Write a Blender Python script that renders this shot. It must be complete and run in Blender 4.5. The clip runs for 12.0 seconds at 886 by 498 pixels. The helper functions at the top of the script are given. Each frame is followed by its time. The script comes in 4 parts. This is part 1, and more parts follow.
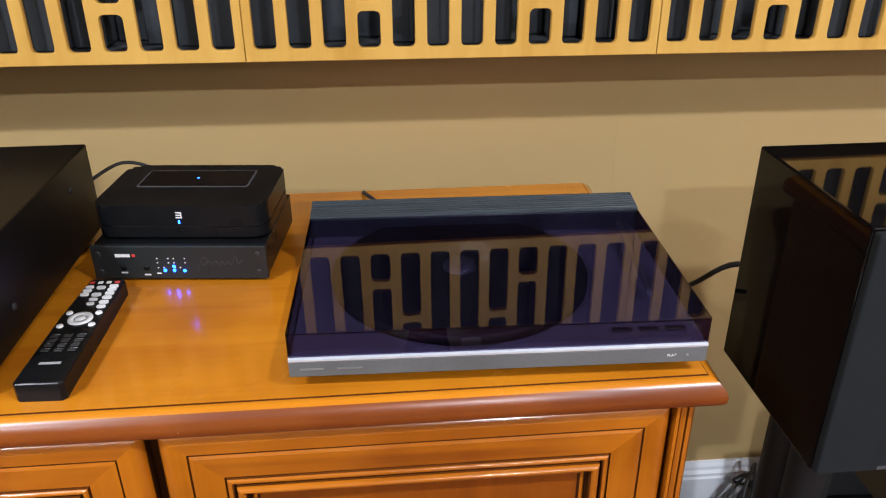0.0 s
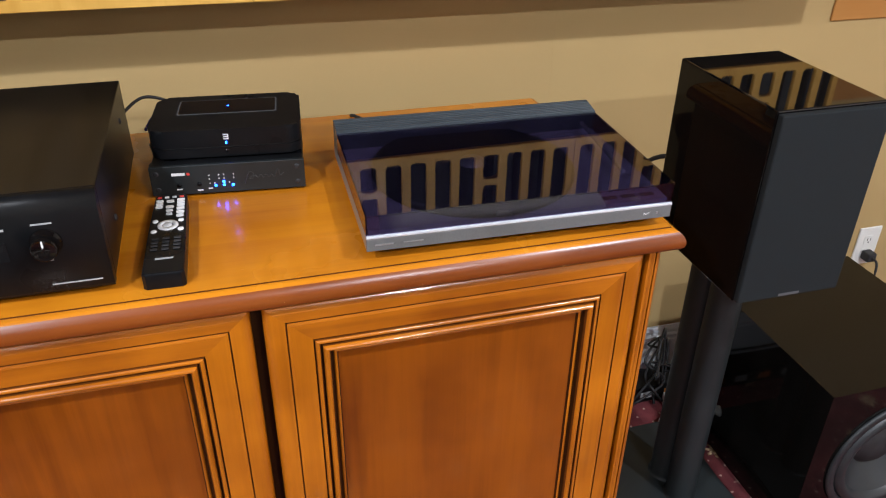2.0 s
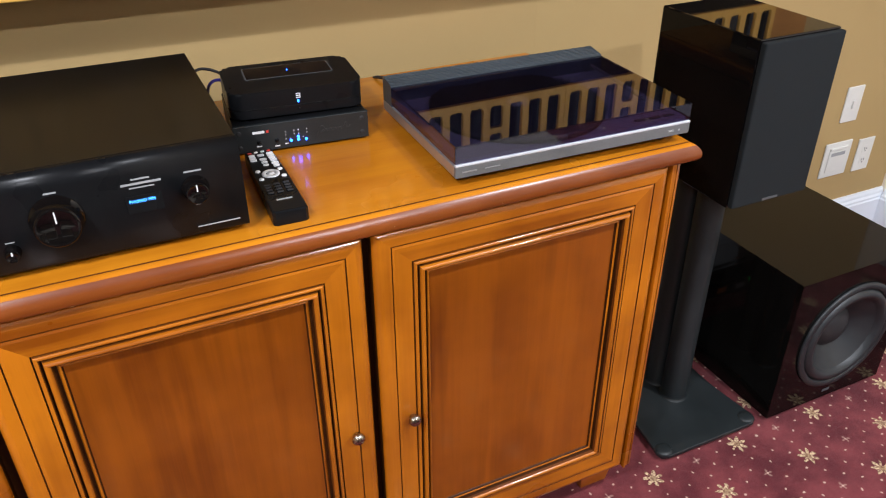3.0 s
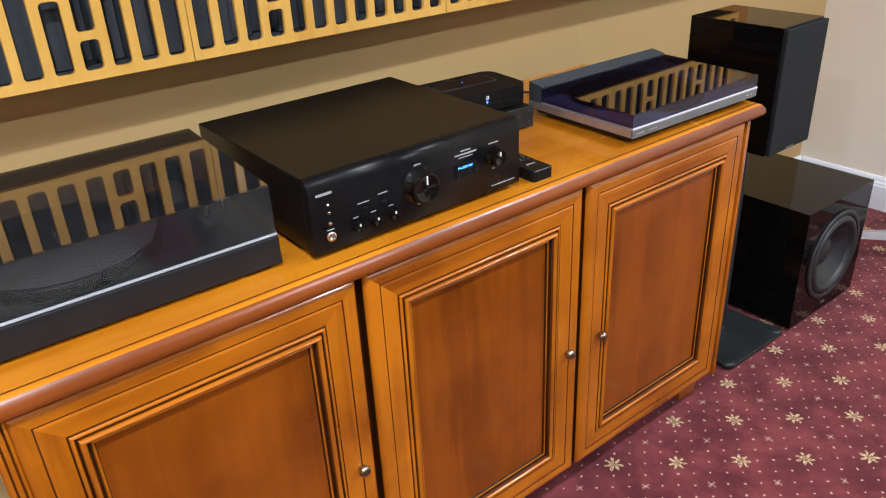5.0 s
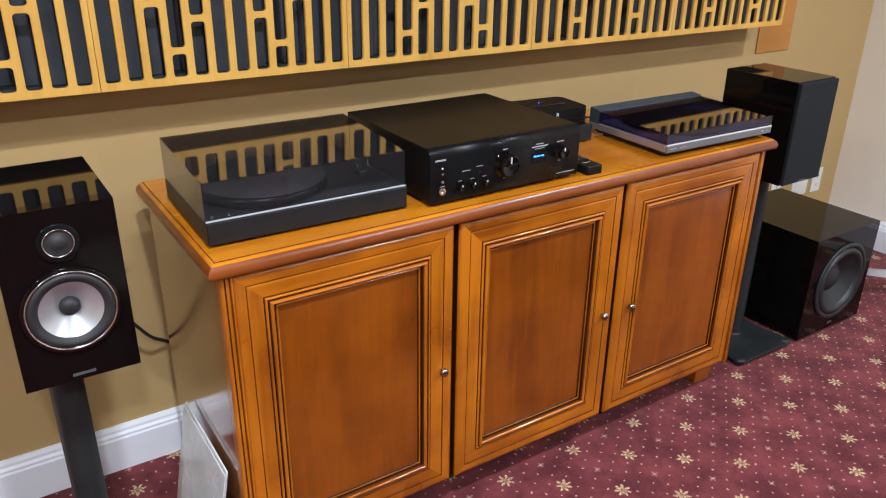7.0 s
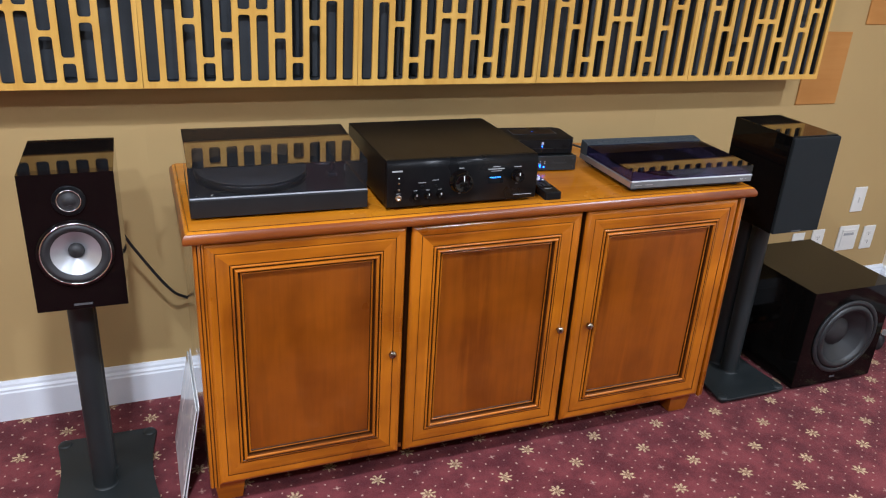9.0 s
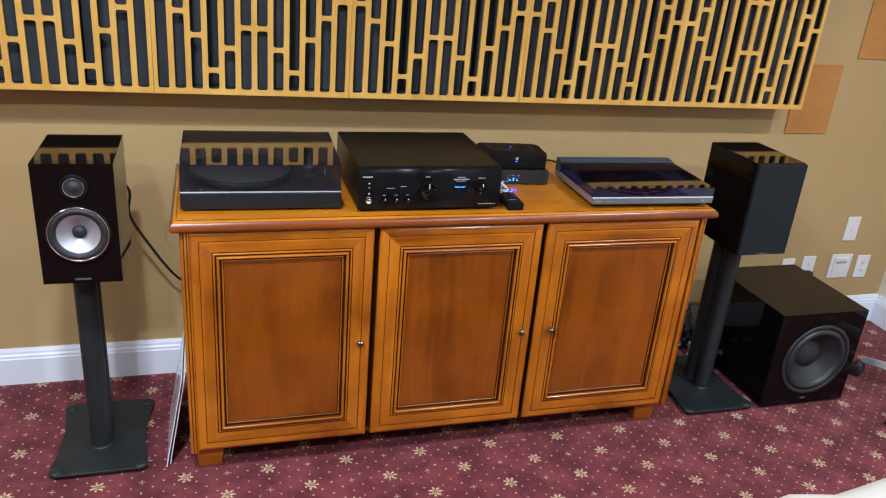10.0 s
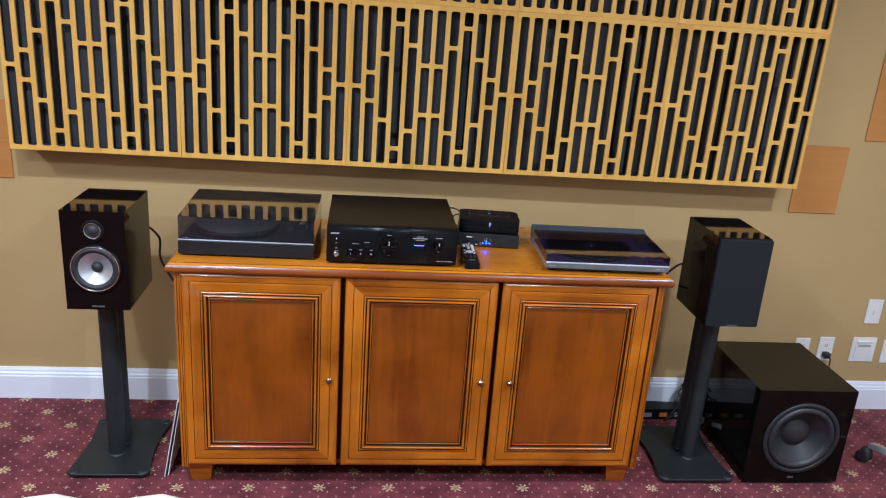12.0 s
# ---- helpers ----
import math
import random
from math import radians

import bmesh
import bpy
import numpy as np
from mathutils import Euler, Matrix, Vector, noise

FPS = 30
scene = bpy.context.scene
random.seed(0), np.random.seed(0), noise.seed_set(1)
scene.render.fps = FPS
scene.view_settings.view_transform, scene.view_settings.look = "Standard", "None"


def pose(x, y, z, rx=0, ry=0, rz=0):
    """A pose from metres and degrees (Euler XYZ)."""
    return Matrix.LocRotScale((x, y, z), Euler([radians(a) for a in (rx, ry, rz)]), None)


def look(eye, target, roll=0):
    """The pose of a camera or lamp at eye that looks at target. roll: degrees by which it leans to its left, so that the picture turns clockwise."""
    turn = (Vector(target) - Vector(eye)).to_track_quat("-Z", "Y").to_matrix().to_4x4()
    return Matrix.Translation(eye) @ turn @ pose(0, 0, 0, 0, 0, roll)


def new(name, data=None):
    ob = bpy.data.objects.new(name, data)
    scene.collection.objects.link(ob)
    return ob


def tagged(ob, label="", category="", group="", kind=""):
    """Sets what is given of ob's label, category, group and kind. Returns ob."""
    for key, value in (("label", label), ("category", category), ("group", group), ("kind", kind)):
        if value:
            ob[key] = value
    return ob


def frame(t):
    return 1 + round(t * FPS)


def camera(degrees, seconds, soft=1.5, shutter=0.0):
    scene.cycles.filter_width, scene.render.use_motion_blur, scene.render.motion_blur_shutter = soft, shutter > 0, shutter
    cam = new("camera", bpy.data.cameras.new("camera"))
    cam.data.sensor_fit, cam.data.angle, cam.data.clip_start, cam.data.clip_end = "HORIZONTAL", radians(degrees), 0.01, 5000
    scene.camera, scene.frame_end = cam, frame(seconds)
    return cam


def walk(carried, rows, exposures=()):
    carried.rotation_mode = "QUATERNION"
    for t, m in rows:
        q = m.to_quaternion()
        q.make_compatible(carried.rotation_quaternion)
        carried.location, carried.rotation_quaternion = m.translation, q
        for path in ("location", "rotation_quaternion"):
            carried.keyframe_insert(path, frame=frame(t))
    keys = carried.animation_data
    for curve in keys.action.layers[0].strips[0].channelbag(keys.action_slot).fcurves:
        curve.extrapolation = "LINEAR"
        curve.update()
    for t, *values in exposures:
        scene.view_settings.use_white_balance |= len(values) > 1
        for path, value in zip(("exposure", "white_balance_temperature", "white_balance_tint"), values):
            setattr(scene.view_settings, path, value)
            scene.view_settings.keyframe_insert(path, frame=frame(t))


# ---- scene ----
cam = camera(59.4, 12.0, soft=1.15)
PATH = [
    (0, (0.28, 0.184, 1.332), (0.428, 1.966, 0.434), -0.38),
    (0.5, (0.282, 0.122, 1.342), (0.427, 1.913, 0.463), -0.30),
    (1, (0.291, 0.067, 1.348), (0.448, 1.852, 0.461), 0.19),
    (1.5, (0.235, -0.007, 1.373), (0.507, 1.731, 0.42), 1.21),
    (2, (0.036, -0.006, 1.379), (0.514, 1.643, 0.355), 0.78),
    (2.5, (-0.119, -0.045, 1.384), (0.515, 1.531, 0.328), -0.10),
    (3, (-0.276, -0.093, 1.381), (0.446, 1.451, 0.334), -0.29),
    (3.2, (-0.330, -0.130, 1.392), (0.380, 1.424, 0.362), -0.9),
    (4.8, (-0.967, -0.09, 1.411), (0.097, 1.318, 0.471), -2.85),
    (5, (-1.038, -0.114, 1.414), (0.036, 1.3, 0.492), -2.92),
    (5.5, (-1.188, -0.183, 1.427), (-0.096, 1.243, 0.546), -2.56),
    (6, (-1.339, -0.288, 1.435), (-0.255, 1.158, 0.577), -1.66),
    (6.5, (-1.418, -0.377, 1.451), (-0.362, 1.101, 0.615), -0.61),
    (6.7, (-1.422, -0.426, 1.457), (-0.384, 1.072, 0.634), -0.13),
    (8.3, (-1.197, -0.816, 1.514), (-0.427, 0.839, 0.696), 1.58),
    (8.5, (-1.173, -0.844, 1.52), (-0.437, 0.831, 0.713), 1.08),
    (9, (-1.122, -0.95, 1.569), (-0.429, 0.75, 0.775), 3.53),
    (9.5, (-1.045, -1.104, 1.626), (-0.413, 0.621, 0.835), 5.54),
    (10, (-0.946, -1.212, 1.637), (-0.384, 0.545, 0.862), 4.98),
    (10.5, (-0.83, -1.272, 1.661), (-0.326, 0.499, 0.881), 5.82),
    (11, (-0.704, -1.361, 1.688), (-0.246, 0.426, 0.917), 5.88),
    (11.5, (-0.573, -1.483, 1.711), (-0.221, 0.353, 1.001), 5.76),
    (12, (-0.448, -1.582, 1.725), (-0.233, 0.305, 1.097), 4.04),
]
walk(cam, [(t, look(eye, target, roll)) for t, eye, target, roll in PATH],
     exposures=[(0.0, 0.12, 6450, 10), (3.2, 0.14, 6500, 10), (5.0, 0.08, 6500, 10), (6.6, 0.02, 6450, 10), (8.3, -0.08, 6200, 10), (10.0, -0.10, 6000, 10), (12.0, -0.13, 5750, 10)])

# world, lights
world = bpy.data.worlds.new("world")
scene.world = world
world.use_nodes = True
world.node_tree.nodes["Background"].inputs[0].default_value = (0.8, 0.85, 1.0, 1)
world.node_tree.nodes["Background"].inputs[1].default_value = 0.02


def downlight(x, y, watts, size=0.11, tint=(0.94, 0.98, 1.07)):
    """A recessed ceiling lamp that shines down."""
    lamp = bpy.data.lights.new("downlight_lamp", "AREA")
    lamp.shape, lamp.size, lamp.energy, lamp.color = "DISK", size, watts, tint
    lamp.spread = radians(165)
    ob = new("downlight_lamp", lamp)
    ob.matrix_world = pose(x, y, CEILING - 0.03)
    return ob


CEILING = 2.68
# the third lamp is unseen, added to brighten the left wall and floor
LAMPS = [(-1.2, -0.32, 45), (1.40, -0.32, 37), (-3.0, -0.5, 50), (-1.6, -1.60, 48), (0.8, -1.60, 48), (-1.8, -3.7, 28), (1.1, -3.7, 28)]
for lx, ly, lw in LAMPS:
    downlight(lx, ly, lw)


# ---- materials ----
def node(nt, kind, **inputs):
    n = nt.nodes.new(kind)
    for key, value in inputs.items():
        n.inputs[key.replace("_", " ")].default_value = value
    return n


def math_node(nt, op, a, b=None, c=None):
    n = nt.nodes.new("ShaderNodeMath")
    n.operation = op
    for i, v in enumerate((a, b, c)):
        if v is None:
            continue
        if isinstance(v, (int, float)):
            n.inputs[i].default_value = v
        else:
            nt.links.new(v, n.inputs[i])
    return n.outputs[0]


def mix_colour(nt, fac, a, b):
    n = nt.nodes.new("ShaderNodeMix")
    n.data_type = "RGBA"
    for socket, v in ((n.inputs[0], fac), (n.inputs[6], a), (n.inputs[7], b)):
        if isinstance(v, (int, float)):
            socket.default_value = v
        elif isinstance(v, tuple):
            socket.default_value = (*v, 1)
        else:
            nt.links.new(v, socket)
    return n.outputs[2]


def material(name):
    m = bpy.data.materials.new(name)
    m.use_nodes = True
    nt = m.node_tree
    return m, nt, nt.nodes["Principled BSDF"]


def place(nt, scale=(1, 1, 1)):
    """Object coordinates, shifted from piece to piece, in metres."""
    tc, info = nt.nodes.new("ShaderNodeTexCoord"), nt.nodes.new("ShaderNodeObjectInfo")
    add = nt.nodes.new("ShaderNodeVectorMath")
    add.operation = "ADD"
    nt.links.new(tc.outputs["Object"], add.inputs[0])
    nt.links.new(math_node(nt, "MULTIPLY", info.outputs["Random"], 7.0), add.inputs[1])
    mp = nt.nodes.new("ShaderNodeMapping")
    mp.inputs["Scale"].default_value = scale
    nt.links.new(add.outputs[0], mp.inputs[0])
    return mp.outputs[0]


def noise_at(nt, vec, scale, detail=4, rough=0.55):
    n = node(nt, "ShaderNodeTexNoise", Scale=scale, Detail=detail, Roughness=rough)
    nt.links.new(vec, n.inputs["Vector"])
    return n.outputs["Fac"]


def bump(nt, bsdf, height, strength, distance):
    b = node(nt, "ShaderNodeBump", Strength=strength, Distance=distance)
    nt.links.new(height, b.inputs["Height"])
    nt.links.new(b.outputs[0], bsdf.inputs["Normal"])


def surface(name, dark, light, rough=0.5, metal=0.0, fine=300.0, broad=6.0, relief=0.1, depth=0.0005, coat=0.0, ior=1.5, spread=0.12, gloss=0.5):
    """A plain surface with broad and fine variation."""
    m, nt, p = material(name)
    vec = place(nt)
    a, b = noise_at(nt, vec, broad, 3), noise_at(nt, vec, fine, 3)
    f = math_node(nt, "ADD", math_node(nt, "MULTIPLY", a, 0.6), math_node(nt, "MULTIPLY", b, 0.4))
    ramp = nt.nodes.new("ShaderNodeMapRange")
    ramp.inputs[1].default_value, ramp.inputs[2].default_value = 0.35, 0.65
    nt.links.new(f, ramp.inputs[0])
    nt.links.new(mix_colour(nt, ramp.outputs[0], dark, light), p.inputs["Base Color"])
    nt.links.new(math_node(nt, "ADD", math_node(nt, "MULTIPLY", math_node(nt, "SUBTRACT", a, 0.5), spread * 2), rough), p.inputs["Roughness"])
    p.inputs["Metallic"].default_value = metal
    p.inputs["Coat Weight"].default_value, p.inputs["Coat Roughness"].default_value = coat, 0.04
    p.inputs["IOR"].default_value = ior
    p.inputs["Specular IOR Level"].default_value = gloss
    if relief:
        bump(nt, p, b, relief, depth)
    return m


def wood(name, dark, light, axis, rough=0.36, coat=0.04, wear=0.0, polish=0.13):
    """Stained wood whose grain runs along the axis 0, 1 or 2."""
    m, nt, p = material(name)
    s = [26.0, 26.0, 26.0]
    s[axis] = 1.6
    vec = place(nt, tuple(s))
    figure = noise_at(nt, vec, 0.45, 4, 0.6)
    s2 = [420.0, 420.0, 420.0]
    s2[axis] = 9.0
    pores = noise_at(nt, place(nt, tuple(s2)), 1.0, 2)
    cloud = noise_at(nt, place(nt, (1, 1, 1)), 5.0, 3)
    rings = nt.nodes.new("ShaderNodeMath")
    rings.operation = "SINE"
    nt.links.new(math_node(nt, "MULTIPLY", figure, 30.0), rings.inputs[0])
    f = math_node(nt, "ADD", math_node(nt, "MULTIPLY", rings.outputs[0], 0.045), math_node(nt, "MULTIPLY", figure, 0.42))
    f = math_node(nt, "ADD", f, math_node(nt, "MULTIPLY", pores, 0.09))
    f = math_node(nt, "ADD", f, math_node(nt, "MULTIPLY", cloud, 0.61))
    ramp = nt.nodes.new("ShaderNodeMapRange")
    ramp.inputs[1].default_value, ramp.inputs[2].default_value = 0.38, 0.72
    nt.links.new(f, ramp.inputs[0])
    colour = mix_colour(nt, ramp.outputs[0], dark, light)
    s3 = [9.0, 9.0, 9.0]
    s3[axis] = 1.3
    streak = nt.nodes.new("ShaderNodeMapRange")
    streak.inputs[1].default_value, streak.inputs[2].default_value, streak.inputs[4].default_value = 0.57, 0.64, 0.45
    nt.links.new(noise_at(nt, place(nt, tuple(s3)), 1.0, 3), streak.inputs[0])
    colour = mix_colour(nt, streak.outputs[0], colour, light)
    if wear:
        chip = math_node(nt, "MULTIPLY", math_node(nt, "GREATER_THAN", noise_at(nt, place(nt), 75.0, 2), 0.735), wear)
        colour = mix_colour(nt, chip, colour, (0.72, 0.47, 0.25))
    nt.links.new(colour, p.inputs["Base Color"])
    nt.links.new(math_node(nt, "ADD", math_node(nt, "MULTIPLY", cloud, 0.14), rough - 0.07), p.inputs["Roughness"])
    p.inputs["Coat Weight"].default_value, p.inputs["Coat Roughness"].default_value = coat, polish
    p.inputs["Specular IOR Level"].default_value = 0.32
    bump(nt, p, pores, 0.06, 0.0006)
    return m


def tinted(name, tint, f0=0.04, rough=0.015, haze=0.0):
    """Thin clear or tinted acrylic: tinted see-through with a mirror gloss, and a painted pale haze if asked."""
    m, nt, p = material(name)
    nt.nodes.remove(p)
    t = node(nt, "ShaderNodeBsdfTransparent", Color=(*tint, 1))
    g = node(nt, "ShaderNodeBsdfGlossy", Color=(1, 1, 1, 1), Roughness=rough)
    lw = node(nt, "ShaderNodeLayerWeight", Blend=0.5)
    f = math_node(nt, "ADD", math_node(nt, "MULTIPLY", math_node(nt, "POWER", lw.outputs["Facing"], 5.0), 1 - f0), f0)
    mx = nt.nodes.new("ShaderNodeMixShader")
    for a, b in ((f, mx.inputs[0]), (t.outputs[0], mx.inputs[1]), (g.outputs[0], mx.inputs[2]), (mx.outputs[0], nt.nodes["Material Output"].inputs[0])):
        nt.links.new(a, b)
    # a pale diffuse layer paints the grey haze of the room's reflection
    if haze:
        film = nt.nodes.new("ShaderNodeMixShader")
        haze_noise = noise_at(nt, place(nt), 30.0, 4)
        nt.links.new(math_node(nt, "MULTIPLY", math_node(nt, "ADD", haze_noise, 0.5), haze), film.inputs[0])
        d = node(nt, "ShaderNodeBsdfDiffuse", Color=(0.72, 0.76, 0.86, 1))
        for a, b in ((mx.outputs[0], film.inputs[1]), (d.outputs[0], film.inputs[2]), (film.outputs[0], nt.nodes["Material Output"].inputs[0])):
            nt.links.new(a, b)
    return m


def glow(name, colour, strength):
    m, nt, p = material(name)
    p.inputs["Base Color"].default_value = (*colour, 1)
    p.inputs["Emission Color"].default_value, p.inputs["Emission Strength"].default_value = (*colour, 1), strength
    return m


def carpet_material():
    """Burgundy carpet with cream blossoms on a diamond lattice, small sprigs and pin dots between them."""
    m, nt, p = material("carpet")
    tc = nt.nodes.new("ShaderNodeTexCoord")
    warp = node(nt, "ShaderNodeTexNoise", Scale=85.0, Detail=3.0)
    nt.links.new(tc.outputs["Object"], warp.inputs["Vector"])
    off = nt.nodes.new("ShaderNodeVectorMath")
    off.operation = "MULTIPLY_ADD"
    nt.links.new(warp.outputs["Color"], off.inputs[0])
    off.inputs[1].default_value, off.inputs[2].default_value = (0.011, 0.011, 0), (-0.0055, -0.0055, 0)
    add = nt.nodes.new("ShaderNodeVectorMath")
    nt.links.new(tc.outputs["Object"], add.inputs[0])
    nt.links.new(off.outputs[0], add.inputs[1])
    sep = nt.nodes.new("ShaderNodeSeparateXYZ")
    nt.links.new(add.outputs[0], sep.inputs[0])
    X, Y = sep.outputs[0], sep.outputs[1]

    def cell(v, origin, step):
        u = math_node(nt, "ADD", math_node(nt, "DIVIDE", math_node(nt, "SUBTRACT", v, origin), step), 0.5)
        return math_node(nt, "MULTIPLY", math_node(nt, "SUBTRACT", math_node(nt, "FRACT", math_node(nt, "ADD", u, 200.0)), 0.5), step)

    def blossom(ox, oy, sx, sy, size, petals, inner):
        dx, dy = cell(X, ox, sx), cell(Y, oy, sy)
        r = math_node(nt, "SQRT", math_node(nt, "ADD", math_node(nt, "MULTIPLY", dx, dx), math_node(nt, "MULTIPLY", dy, dy)))
        edge = size
        if petals:
            wave = math_node(nt, "ABSOLUTE", math_node(nt, "COSINE", math_node(nt, "MULTIPLY", math_node(nt, "ARCTAN2", dy, dx), petals / 2)))
            wave = math_node(nt, "POWER", wave, 1.5)
            edge = math_node(nt, "MULTIPLY", math_node(nt, "ADD", math_node(nt, "MULTIPLY", wave, 1 - inner), inner), size)
        s = nt.nodes.new("ShaderNodeMapRange")
        s.interpolation_type = "SMOOTHSTEP"
        s.inputs[1].default_value, s.inputs[2].default_value = -0.0012, 0.0012
        nt.links.new(math_node(nt, "SUBTRACT", edge, r), s.inputs[0])
        return s.outputs[0], r

    sx, sy, ox, oy = 0.249, 0.202, 0.061, 0.726
    f1, r1 = blossom(ox, oy, sx, sy, 0.0245, 7, 0.28)
    f2, r2 = blossom(ox + sx / 2, oy + sy / 2, sx, sy, 0.0245, 7, 0.28)
    v1, _ = blossom(ox + sx / 2, oy, sx, sy, 0.0115, 4, 0.15)
    v2, _ = blossom(ox, oy + sy / 2, sx, sy, 0.0115, 4, 0.15)
    d1, _ = blossom(ox, oy, sx / 4, sy / 4, 0.0027, 0, 1)
    d2, _ = blossom(ox + sx / 8, oy + sy / 8, sx / 4, sy / 4, 0.0027, 0, 1)
    flowers = math_node(nt, "MAXIMUM", f1, f2)
    near = math_node(nt, "MINIMUM", r1, r2)
    sprigs, dots = math_node(nt, "MAXIMUM", v1, v2), math_node(nt, "MAXIMUM", d1, d2)
    dots = math_node(nt, "MULTIPLY", dots, math_node(nt, "GREATER_THAN", near, 0.034))
    broad = node(nt, "ShaderNodeTexNoise", Scale=9.0, Detail=7.0, Roughness=0.62)
    nt.links.new(tc.outputs["Object"], broad.inputs["Vector"])
    pile = node(nt, "ShaderNodeTexNoise", Scale=900.0, Detail=2.0)
    nt.links.new(tc.outputs["Object"], pile.inputs["Vector"])
    k = nt.nodes.new("ShaderNodeMapRange")
    k.inputs[1].default_value, k.inputs[2].default_value = 0.42, 0.59
    nt.links.new(math_node(nt, "ADD", math_node(nt, "MULTIPLY", broad.outputs["Fac"], 0.7), math_node(nt, "MULTIPLY", pile.outputs["Fac"], 0.3)), k.inputs[0])
    ground = mix_colour(nt, k.outputs[0], (0.092, 0.0155, 0.0205), (0.200, 0.042, 0.047))
    heart = math_node(nt, "LESS_THAN", near, 0.0078)
    tuft = node(nt, "ShaderNodeTexNoise", Scale=170.0, Detail=2.0)
    nt.links.new(tc.outputs["Object"], tuft.inputs["Vector"])
    # noise darkens the petals in spots, painting the shadows within them
    petal_shade = nt.nodes.new("ShaderNodeMapRange")
    petal_shade.inputs[1].default_value, petal_shade.inputs[2].default_value = 0.36, 0.60
    nt.links.new(tuft.outputs["Fac"], petal_shade.inputs[0])
    petal = mix_colour(nt, petal_shade.outputs[0], (0.18, 0.09, 0.055), (0.70, 0.53, 0.32))
    petal = mix_colour(nt, math_node(nt, "MULTIPLY", heart, 0.6), petal, (0.18, 0.08, 0.04))
    c = mix_colour(nt, math_node(nt, "MULTIPLY", dots, 0.8), ground, (0.66, 0.45, 0.36))
    c = mix_colour(nt, math_node(nt, "MULTIPLY", sprigs, 0.33), c, (0.60, 0.40, 0.32))
    c = mix_colour(nt, flowers, c, petal)
    nt.links.new(c, p.inputs["Base Color"])
    p.inputs["Roughness"].default_value = 0.95
    p.inputs["Sheen Weight"].default_value = 0.08
    p.inputs["Specular IOR Level"].default_value = 0.15
    bump(nt, p, pile.outputs["Fac"], 0.5, 0.003)
    return m


CARPET = carpet_material()
WALL = surface("wall_fabric", (0.44, 0.305, 0.128), (0.48, 0.335, 0.143), 0.85, fine=900, broad=2.5, relief=0.25, depth=0.0006)
BEIGE = surface("beige_paint", (0.82, 0.75, 0.635), (0.86, 0.79, 0.675), 0.7, fine=400, broad=2, relief=0.12)
CEILING_PAINT = surface("ceiling_paint", (0.17, 0.15, 0.13), (0.20, 0.18, 0.155), 0.85, fine=300, broad=2)
REAR_WALL = surface("rear_wall_fabric", (0.10, 0.075, 0.05), (0.13, 0.095, 0.06), 0.9, fine=900, broad=2.5)
WHITE_PAINT = surface("white_paint", (0.78, 0.83, 0.89), (0.83, 0.88, 0.94), 0.42, fine=200, broad=4, relief=0.05)
WHITE_PLASTIC = surface("white_plastic", (0.74, 0.74, 0.70), (0.79, 0.79, 0.75), 0.35, fine=300, broad=20, relief=0.0)
SLOT_DARK = surface("slot_dark", (0.02, 0.02, 0.02), (0.03, 0.03, 0.03), 0.6)
PLY_V = wood("golden_ply", (0.60, 0.315, 0.056), (0.76, 0.45, 0.105), 2, 0.45, 0.06)
FELT = surface("slate_felt", (0.026, 0.031, 0.037), (0.044, 0.051, 0.060), 0.95, fine=700, broad=14, relief=0.4, depth=0.001)
ORANGE_PANEL = wood("orange_cork", (0.44, 0.19, 0.045), (0.52, 0.24, 0.065), 0, 0.8, 0.0)
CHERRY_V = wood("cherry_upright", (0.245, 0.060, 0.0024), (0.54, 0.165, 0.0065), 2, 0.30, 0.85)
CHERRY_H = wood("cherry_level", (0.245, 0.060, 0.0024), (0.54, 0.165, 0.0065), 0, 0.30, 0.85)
# darker olive copy of the cherry; the wall's dull reflection is in its colour
CHERRY_SIDE_SHEEN = wood("cherry_side_sheen", (0.16, 0.055, 0.008), (0.26, 0.10, 0.016), 2, 0.16, 1.0)
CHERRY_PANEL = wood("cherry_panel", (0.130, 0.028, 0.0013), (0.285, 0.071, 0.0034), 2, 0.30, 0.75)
# lighter than the door cherry: overhead light is put into the top's colour
CHERRY_TOP_LIT = wood("cherry_top_lit", (0.44, 0.132, 0.006), (0.66, 0.24, 0.012), 0, 0.26, 0.6, polish=0.11)
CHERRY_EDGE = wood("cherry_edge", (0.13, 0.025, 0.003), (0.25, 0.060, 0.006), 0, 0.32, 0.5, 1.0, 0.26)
# glaze of the door grooves, and painted shade in the gaps between doors
GLAZE_AND_SHADE = surface("dark_glaze_and_shade", (0.028, 0.008, 0.0016), (0.05, 0.014, 0.0025), 0.4, fine=200, gloss=0.2)
GLAZE_SOFT = surface("brown_glaze", (0.085, 0.022, 0.003), (0.14, 0.038, 0.005), 0.4, fine=200, gloss=0.3)
PEWTER = surface("pewter", (0.30, 0.265, 0.21), (0.44, 0.39, 0.32), 0.27, 1.0, fine=400, broad=60)
GLOSS_BLACK = surface("gloss_black", (0.0035, 0.003, 0.003), (0.005, 0.004, 0.004), 0.04, fine=200, relief=0.0, coat=0.0, ior=1.36, spread=0.01)
SIDE_BLACK = surface("lacquer_side", (0.003, 0.0026, 0.0026), (0.0045, 0.0038, 0.0038), 0.035, fine=200, relief=0.0, ior=1.24, spread=0.01)
GLOSS_TOP = surface("sub_gloss", (0.003, 0.0026, 0.0022), (0.0045, 0.0038, 0.0034), 0.06, fine=200, relief=0.0, coat=0.0, ior=1.30, spread=0.02)
